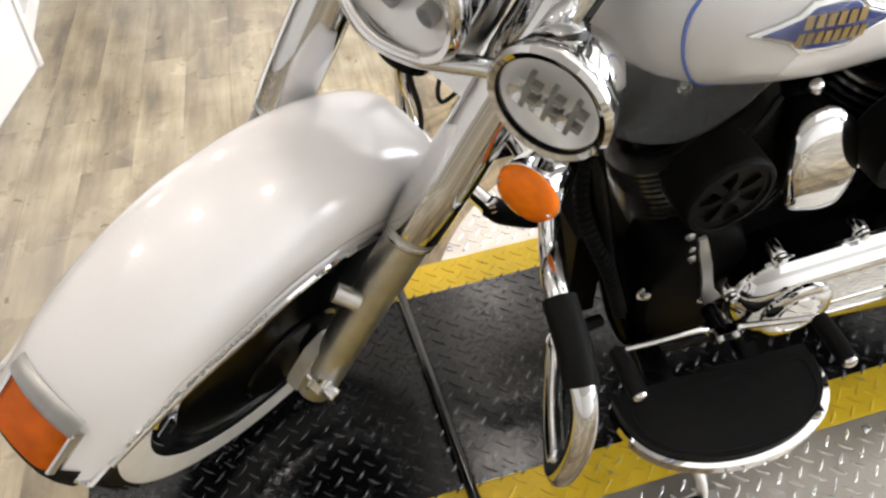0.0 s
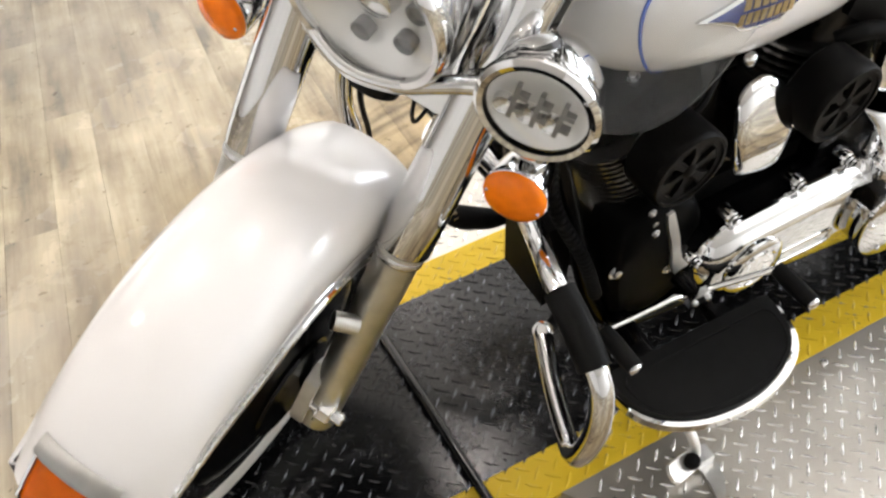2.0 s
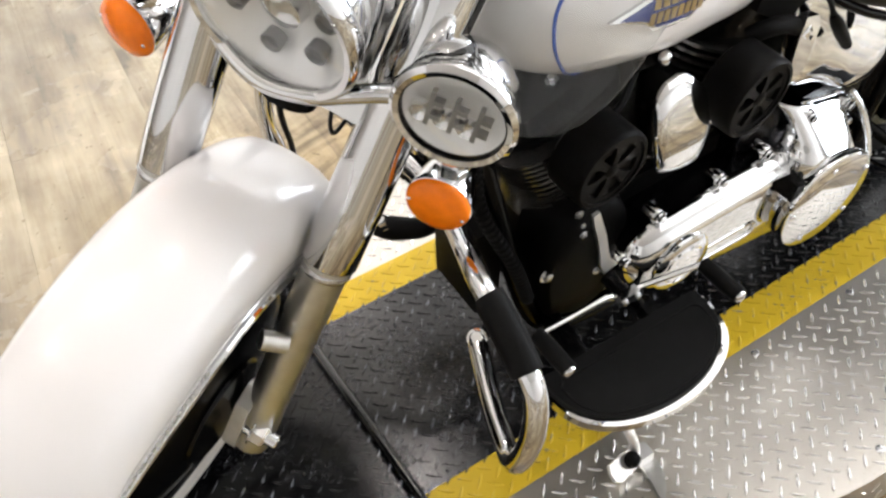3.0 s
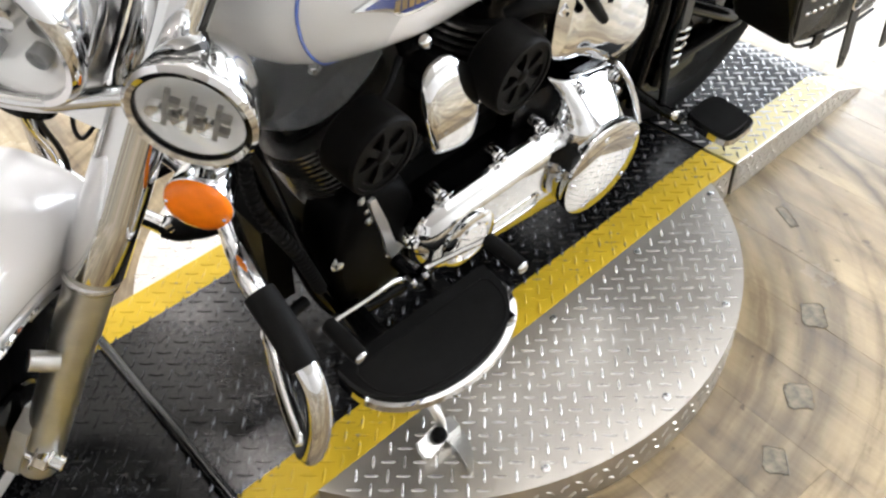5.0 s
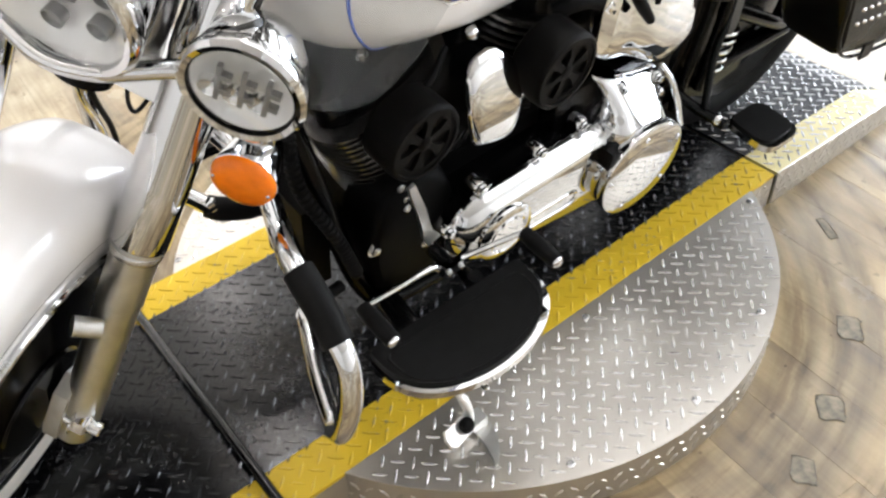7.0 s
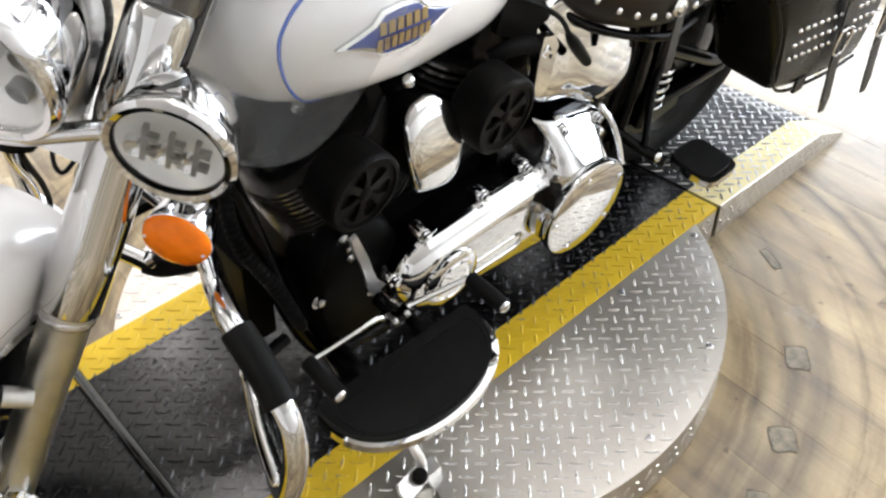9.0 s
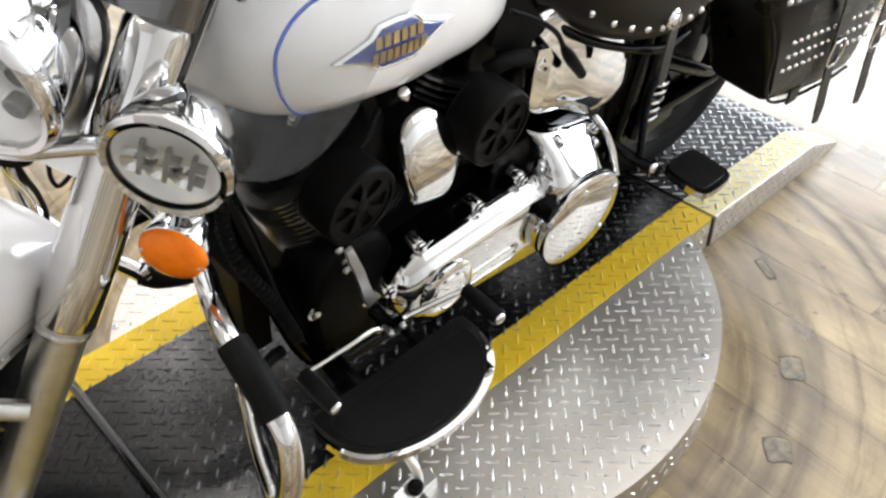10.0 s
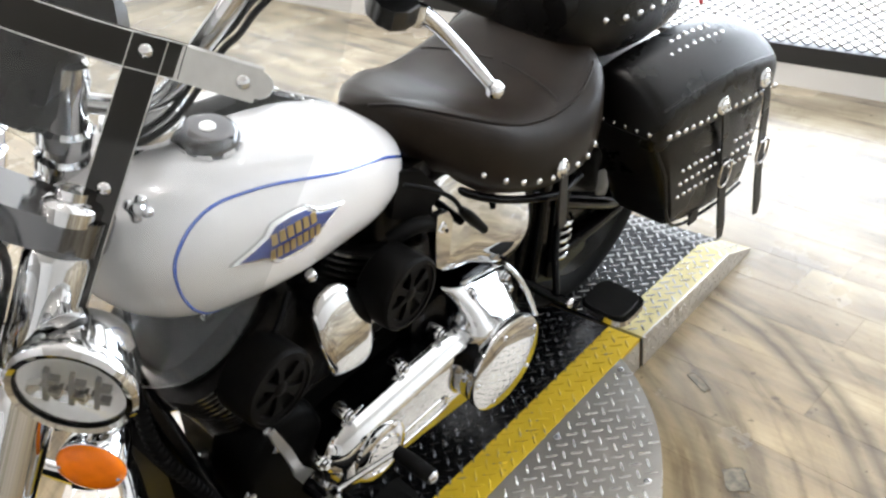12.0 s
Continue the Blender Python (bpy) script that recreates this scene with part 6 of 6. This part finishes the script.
for sg in (-1, 1):
    fb = footboard(sg, -0.322, 0.262, 0.402, 0.158, 0.297, "footboard")
    for x in (-0.40, -0.25):
        part("board_hinge", block(x - 0.012, x + 0.012, min(sg * 0.235, sg * 0.27), max(sg * 0.235, sg * 0.27), 0.272, 0.30, 0.004, 2), BLACK, fb)
        part("board_arm", tube([(x, sg * 0.24, 0.278), (x + 0.02, sg * 0.17, 0.25), (x + 0.04, sg * 0.12, 0.2)], 0.011, 10, 4), BLACK, fb)
    po = oval(0.052, 0.053, 28, 4.2, 0.424, 0.306)
    pts = [(a, sg * b) for a, b in po]
    if sg < 0:
        pts = pts[::-1]
    pb = part("passenger_footboard", slab(pts, 0.014, Matrix.Translation((0, 0, 0.30)), 0.005, 2), CHROME, bike, "small chrome-edged passenger board")
    c = (0.424, sg * 0.306)
    part("tread_pad", slab([((a - c[0]) * 0.90 + c[0] + 0.003, (b - c[1]) * 0.86 + c[1] - sg * 0.006) for a, b in pts], 0.007, Matrix.Translation((0, 0, 0.3105)), 0.003, 2), RUBBER, pb, "black rubber tread pad")
    part("board_mount", tube([(0.375, sg * 0.255, 0.302), (0.36, sg * 0.2, 0.31), (0.34, sg * 0.13, 0.33)], 0.011, 10, 4), BLACK, pb)
    part("mount_bolt", dome((0.362, sg * 0.243, 0.315), (0, sg, 0.3), 0.011, 0.008, 14), CHROME, pb)
    part("board_stay", tube([(0.36, sg * 0.21, 0.32), (0.42, sg * 0.16, 0.42), (0.50, sg * 0.14, 0.55)], 0.008, 10, 3), BLACK, pb)

# heel-toe shifter
sh = part("shift_lever", tube([(-0.455, -0.222, 0.355), (-0.40, -0.225, 0.358), (-0.335, -0.228, 0.362), (-0.315, -0.229, 0.352), (-0.29, -0.232, 0.352), (-0.265, -0.235, 0.352), (-0.17, -0.262, 0.368)], [0.0048, 0.0048, 0.005, 0.006, 0.006, 0.005, 0.0048], 10, 4), CHROME, bike, "chrome heel-toe shift lever")
part("shift_hub", lathe([(0.012, -0.04), (0.012, 0.004), (0.009, 0.007), (0, 0.007)], (-0.30, -0.232, 0.352), (0, -1, 0), 22), BLACK, sh)
part("shift_clamp", slab([(-0.022, -0.008), (0.018, -0.011), (0.024, 0.0), (0.016, 0.010), (-0.02, 0.009)], 0.014, frame_of((-0.298, -0.232, 0.354), (0, -1, 0)), 0.003, 2), CHROME, sh, "small chrome lever clamp")
for dx in (-0.012, 0.012):
    part("clamp_bolt", hexbolt((-0.298 + dx, -0.246, 0.354), (0, -1, 0), 0.0042, 0.005), STEEL, sh)
for x, z in ((-0.455, 0.355), (-0.17, 0.366)):
    y = -0.222 if x < -0.3 else -0.262
    part("shift_peg", tube([(x, y, z), (x, y - 0.075, z)], [0.0125, 0.0135, 0.0135, 0.0125], 16, 3), RUBBER, sh, "black rubber peg")
    part("peg_cap", dome((x, y - 0.075, z), (0, -1, 0), 0.0105, 0.006, 14), CHROME, sh)
arm = [(-0.350, -0.192, 0.524), (-0.343, -0.192, 0.50), (-0.330, -0.192, 0.462), (-0.320, -0.191, 0.425), (-0.313, -0.19, 0.398), (-0.30, -0.19, 0.375)]
bm = bmesh.new()
rings(bm, [[(x - w, y, z - w * 0.4), (x + w, y, z + w * 0.4), (x + w, y - 0.006, z + w * 0.4), (x - w, y - 0.006, z - w * 0.4)] for (x, y, z), w in zip(arm, (0.005, 0.0065, 0.007, 0.007, 0.009, 0.012))])
part("shift_rod_arm", bm, BRIGHT, bike, "bright curved shift arm")

# side stand, its foot flat on the track
GROUND = LEANED.inverted()
js = part("side_stand", tube([(-0.345, -0.17, 0.20), (-0.347, -0.27, 0.175), (-0.344, -0.33, 0.13)], [0.013, 0.011, 0.0095], 12, 4), BLACK, bike, "side stand with plated lower leg", GROUND)
part("lower_leg", tube([(-0.344, -0.33, 0.13), (-0.340, -0.362, 0.09), (-0.336, -0.383, 0.055), (-0.338, -0.389, 0.022)], 0.0085, 12, 4), BRIGHT, js, "plated lower leg", GROUND)
part("stand_paddle", slab([(-0.386, -0.377), (-0.392, -0.39), (-0.391, -0.404), (-0.382, -0.410), (-0.338, -0.402), (-0.333, -0.370)], 0.012, GROUND @ Matrix.Translation((-0.36, -0.39, 0.024)) @ Matrix.Rotation(radians(32), 4, "X") @ Matrix.Translation((0.36, 0.39, -0.006)), 0.005, 3), BRIGHT, js, "bright plated stand paddle")
part("stand_collar", slab([(-0.337, -0.369), (-0.339, -0.402), (-0.309, -0.402), (-0.307, -0.376)], 0.02, GROUND @ Matrix.Translation((0, 0, 0.009)), 0.005, 2), BRIGHT, js)
part("stand_knob", lathe([(0.0125, 0), (0.0135, 0.005), (0.0135, 0.014), (0.010, 0.02), (0, 0.022)], (-0.350, -0.394, 0.029), (-0.1, -0.3, 1), 20), RUBBER, js, "black rubber knob", GROUND)
part("stand_foot", slab([(-0.335, -0.392), (-0.340, -0.428), (-0.350, -0.462), (-0.357, -0.474), (-0.349, -0.473), (-0.330, -0.456), (-0.313, -0.434), (-0.303, -0.402), (-0.315, -0.385)], 0.006, GROUND @ Matrix.Translation((0, 0, 0.0035)), 0.0015, 1), SATIN, js, "flat grey stand foot")

# exhausts on the far side and rear belt guard
for z, yy in ((0.25, 0.22), (0.17, 0.215)):
    ex = part("muffler", tube([(0.05, 0.17, z + 0.02), (0.25, yy, z), (0.5, yy + 0.01, z), (1.05, yy + 0.02, z + 0.02)], [0.025, 0.042, 0.045, 0.04], 20, 5), CHROME, bike, "chrome muffler")
    part("header_pipe", tube([(-0.3, 0.11, 0.52), (-0.4, 0.17, 0.42), (-0.34, 0.2, 0.28), (-0.1, 0.19, z + 0.03), (0.06, 0.17, z + 0.02)], 0.023, 14, 6), CHROME, ex)
part("air_cleaner", lathe([(0.095, 0), (0.098, 0.03), (0.085, 0.05), (0, 0.055)], (-0.15, 0.13, 0.57), (0, 1, 0), 40), CHROME, bike, "round chrome air cleaner")

# ---- partition, walls and fittings around ----
part_wall = thing("mesh_partition", "black steel mesh partition on a white plinth", "partition", kind="structure")
PX = 2.40
part("plinth", block(PX, PX + 0.1, -3.2, 4.19, FLOOR, FLOOR + 0.09, 0.004, 1), WALLPAINT, part_wall, "white painted plinth", None, False)
part("frame_rail", block(PX - 0.004, PX + 0.04, -3.2, 4.19, FLOOR + 0.092, FLOOR + 0.165, 0.004, 1), MESHBLACK, part_wall, "black steel bottom rail", None, False)
bm = bmesh.new()
def wire(bm, a, b, r=0.003):
    d = Vector(b) - Vector(a)
    n = Vector((0, -d.z, d.y)).normalized() * r
    u = Vector((r, 0, 0))
    a, b = Vector(a), Vector(b)
    rings(bm, [[a + n, a + u, a - n, a - u], [b + n, b + u, b - n, b - u]], True, False)
step = 0.05
hz = 1.9
for k in range(int(5.0 / step)):
    y = -3.0 + k * step
    n = int(hz / 0.03)
    for i in range(0, 66):
        z0 = FLOOR + 0.165 + i * 0.016
        o0, o1 = (0, step / 2) if i % 2 == 0 else (step / 2, 0)
        wire(bm, (PX + 0.018, y + o0, z0), (PX + 0.018, y + o1, z0 + 0.016))
        wire(bm, (PX + 0.018, y + step - o0, z0), (PX + 0.018, y + step - o1, z0 + 0.016))
tagged(part("mesh_wire", bm, MESHBLACK, part_wall, "black expanded mesh", None, False), kind="stuff")
for y in (-2.9, -1.45, 0.0, 1.45, 2.9):
    part("post", block(PX - 0.003, PX + 0.04, y + 0.9 - 0.02, y + 0.9 + 0.02, FLOOR + 0.165, 1.25, 0.003, 1), MESHBLACK, part_wall, "", None, False)
    part("rail_bolt", dome((PX - 0.004, y + 0.14, FLOOR + 0.13), (-1, 0, 0), 0.011, 0.007, 12), STEEL, part_wall)
part("top_rail", block(PX - 0.004, PX + 0.04, -3.2, 4.19, 1.25, 1.29, 0.003, 1), MESHBLACK, part_wall, "", None, False)

# white door standing open by a recessed grey wall
door = thing("door_1", "white painted panel door standing open", "door", pose(-1.516, 1.811, FLOOR, 0, 0, 255.4), kind="structure")
part("leaf", block(0.0, 0.80, 0.0, 0.042, 0.001, 2.03, 0.004, 2), WALLPAINT, door, "", None, False)
for z0, z1 in ((0.12, 0.85), (1.0, 1.9)):
    part("panel", block(0.1, 0.70, -0.008 + 0.05, 0.048, z0, z1, 0.004, 2), WALLPAINT, door, "", None, False)
part("kick_rail", block(0.002, 0.03, 0.043, 0.052, 0.002, 2.02, 0.003, 1), WALLPAINT, door, "", None, False)
GREYWALL = mat("grey_brown_wall", (0.22, 0.20, 0.175), 0.7, var=0.08, scale=3, bump=0.1, bscale=120)
rec = part("wall_recess", block(-2.2, -1.545, 1.86, 4.19, FLOOR, CEIL, 0), GREYWALL, None, "", None, False)
tagged(rec, "grey-brown painted wall beside the door", "wall", kind="structure")
bb = part("baseboard", block(-1.544, -1.512, 1.86, 4.19, FLOOR, FLOOR + 0.085, 0.003, 1), WALLPAINT, None, "", None, False)
tagged(bb, "white painted baseboard", "baseboard", kind="structure")

# patches where the floor's printed skin has come away
PATCH = mat("bare_floor_patch", (0.19, 0.165, 0.12), 0.7, var=0.6, scale=55, bump=0.5, bscale=150)
# torn edge, darkened: shade along the recess is put into the colour
EDGE_SHADE = mat("shaded_torn_edge", (0.115, 0.105, 0.08), 0.8, var=0.5, scale=70)
prng = random.Random(9)
for px_, py_, ang, w, h in ((0.434, -0.652, 40, 0.032, 0.023), (0.235, -0.738, 40, 0.029, 0.024), (0.083, -0.781, 35, 0.027, 0.020), (0.663, -0.455, 60, 0.034, 0.010)):
    hole = thing("floor_patch", "small torn patch in the plank floor skin", "floor patch", pose(px_, py_, FLOOR, 0, 0, ang), group="torn floor patches")
    pts = [(x * (1 + prng.uniform(-0.1, 0.08)), y * (1 + prng.uniform(-0.12, 0.1))) for x, y in oval(w, h, 34, 6)]
    part("bare_core", slab(pts, 0.0008, Matrix.Translation((0, 0, 0.0001)), 0), PATCH, hole, "", None, False)
    bm = bmesh.new()
    n = len(pts)
    k0 = prng.randrange(n)
    rim_w = [0.0 + 0.14 * max(0, math.sin(2 * math.pi * (k + k0) / n)) * prng.uniform(0.2, 1.3) for k in range(n)]
    rings(bm, [[(x * (1 + w * f), y * (1 + w * f), z) for (x, y), w in zip(pts, rim_w)] for f, z in ((-0.4, 0.0012), (0.4, 0.0018), (1.0, 0.0004))], True, False)
    part("torn_edge", bm, EDGE_SHADE, hole, "", None, False)

# ceiling spots, and an added panel that backs the fill lamp
fit_l = thing("ceiling_fill_panel", "unseen white panel added behind the ceiling fill lamp", "ceiling light", pose(2.05, 0.4, CEIL))
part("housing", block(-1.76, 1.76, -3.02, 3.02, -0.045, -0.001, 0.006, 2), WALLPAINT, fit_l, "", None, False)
for sx, sy in SPOTS + [(0.95, -0.48), (1.35, 1.87)]:
    sp = thing("spot_lamp", "small white ceiling spot lamp on a short stem", "spot lamp", pose(sx, sy, CEIL - 0.10), group="ceiling spots")
    part("stem", lathe([(0.012, 0.0), (0.012, 0.098)], (0, 0, 0), (0, 0, 1), 12), WALLPAINT, sp)
    part("can", lathe([(0.05, 0.0), (0.055, -0.02), (0.05, -0.09), (0.044, -0.09), (0.04, -0.06), (0, -0.055)], (0, 0, 0), (0, 0, 1), 24), WALLPAINT, sp)
    part("bulb", lathe([(0.036, -0.075), (0.03, -0.082), (0, -0.084)], (0, 0, 0), (0, 0, 1), 20), GLOW, sp, "glowing bulb")

# ---- floor planks, each a board of its own near the motorcycle ----
rng = random.Random(4)
ANG = radians(85.3)
PW, PL = 0.135, 1.2
rot = Matrix.Rotation(ANG, 4, "Z")
base = bmesh.new()
slab([(-PL / 2 + 0.0003, -PW / 2 + 0.0003), (PL / 2 - 0.0003, -PW / 2 + 0.0003), (PL / 2 - 0.0003, PW / 2 - 0.0003), (-PL / 2 + 0.0003, PW / 2 - 0.0003)], 0.004, Matrix.Translation((0, 0, -0.004)), 0, 1, base)
finish(base, False)
plank_me = bpy.data.meshes.new("plank")
base.to_mesh(plank_me)
plank_me.materials.append(OAK)
far = bmesh.new()
count = 0
cells = []
for i in range(-36, 37):
    off = rng.uniform(0, PL)
    for j in range(-5, 6):
        u, v = j * PL + off - 0.6, i * PW
        p = rot @ Vector((u, v, 0))
        if X0 - 0.3 < p.x < X1 + 0.3 and Y0 - 0.3 < p.y < Y1 + 0.3:
            cells.append((p.length, p))
cells.sort(key=lambda c: (c[1] - Vector((0.0, 0.2, 0))).length)
for k, (d, p) in enumerate(cells):
    if k < 300:
        ob = new("plank", plank_me)
        ob.parent = floor
        ob.matrix_basis = Matrix.Translation((p.x, p.y, FLOOR)) @ rot
    else:
        far.from_mesh(plank_me)
        bmesh.ops.transform(far, matrix=Matrix.Translation((p.x, p.y, FLOOR)) @ rot, verts=far.verts[-8:])
fp = part("far_planks", far, OAK, floor, "", None, False)
tagged(fp, kind="stuff")
base.free()
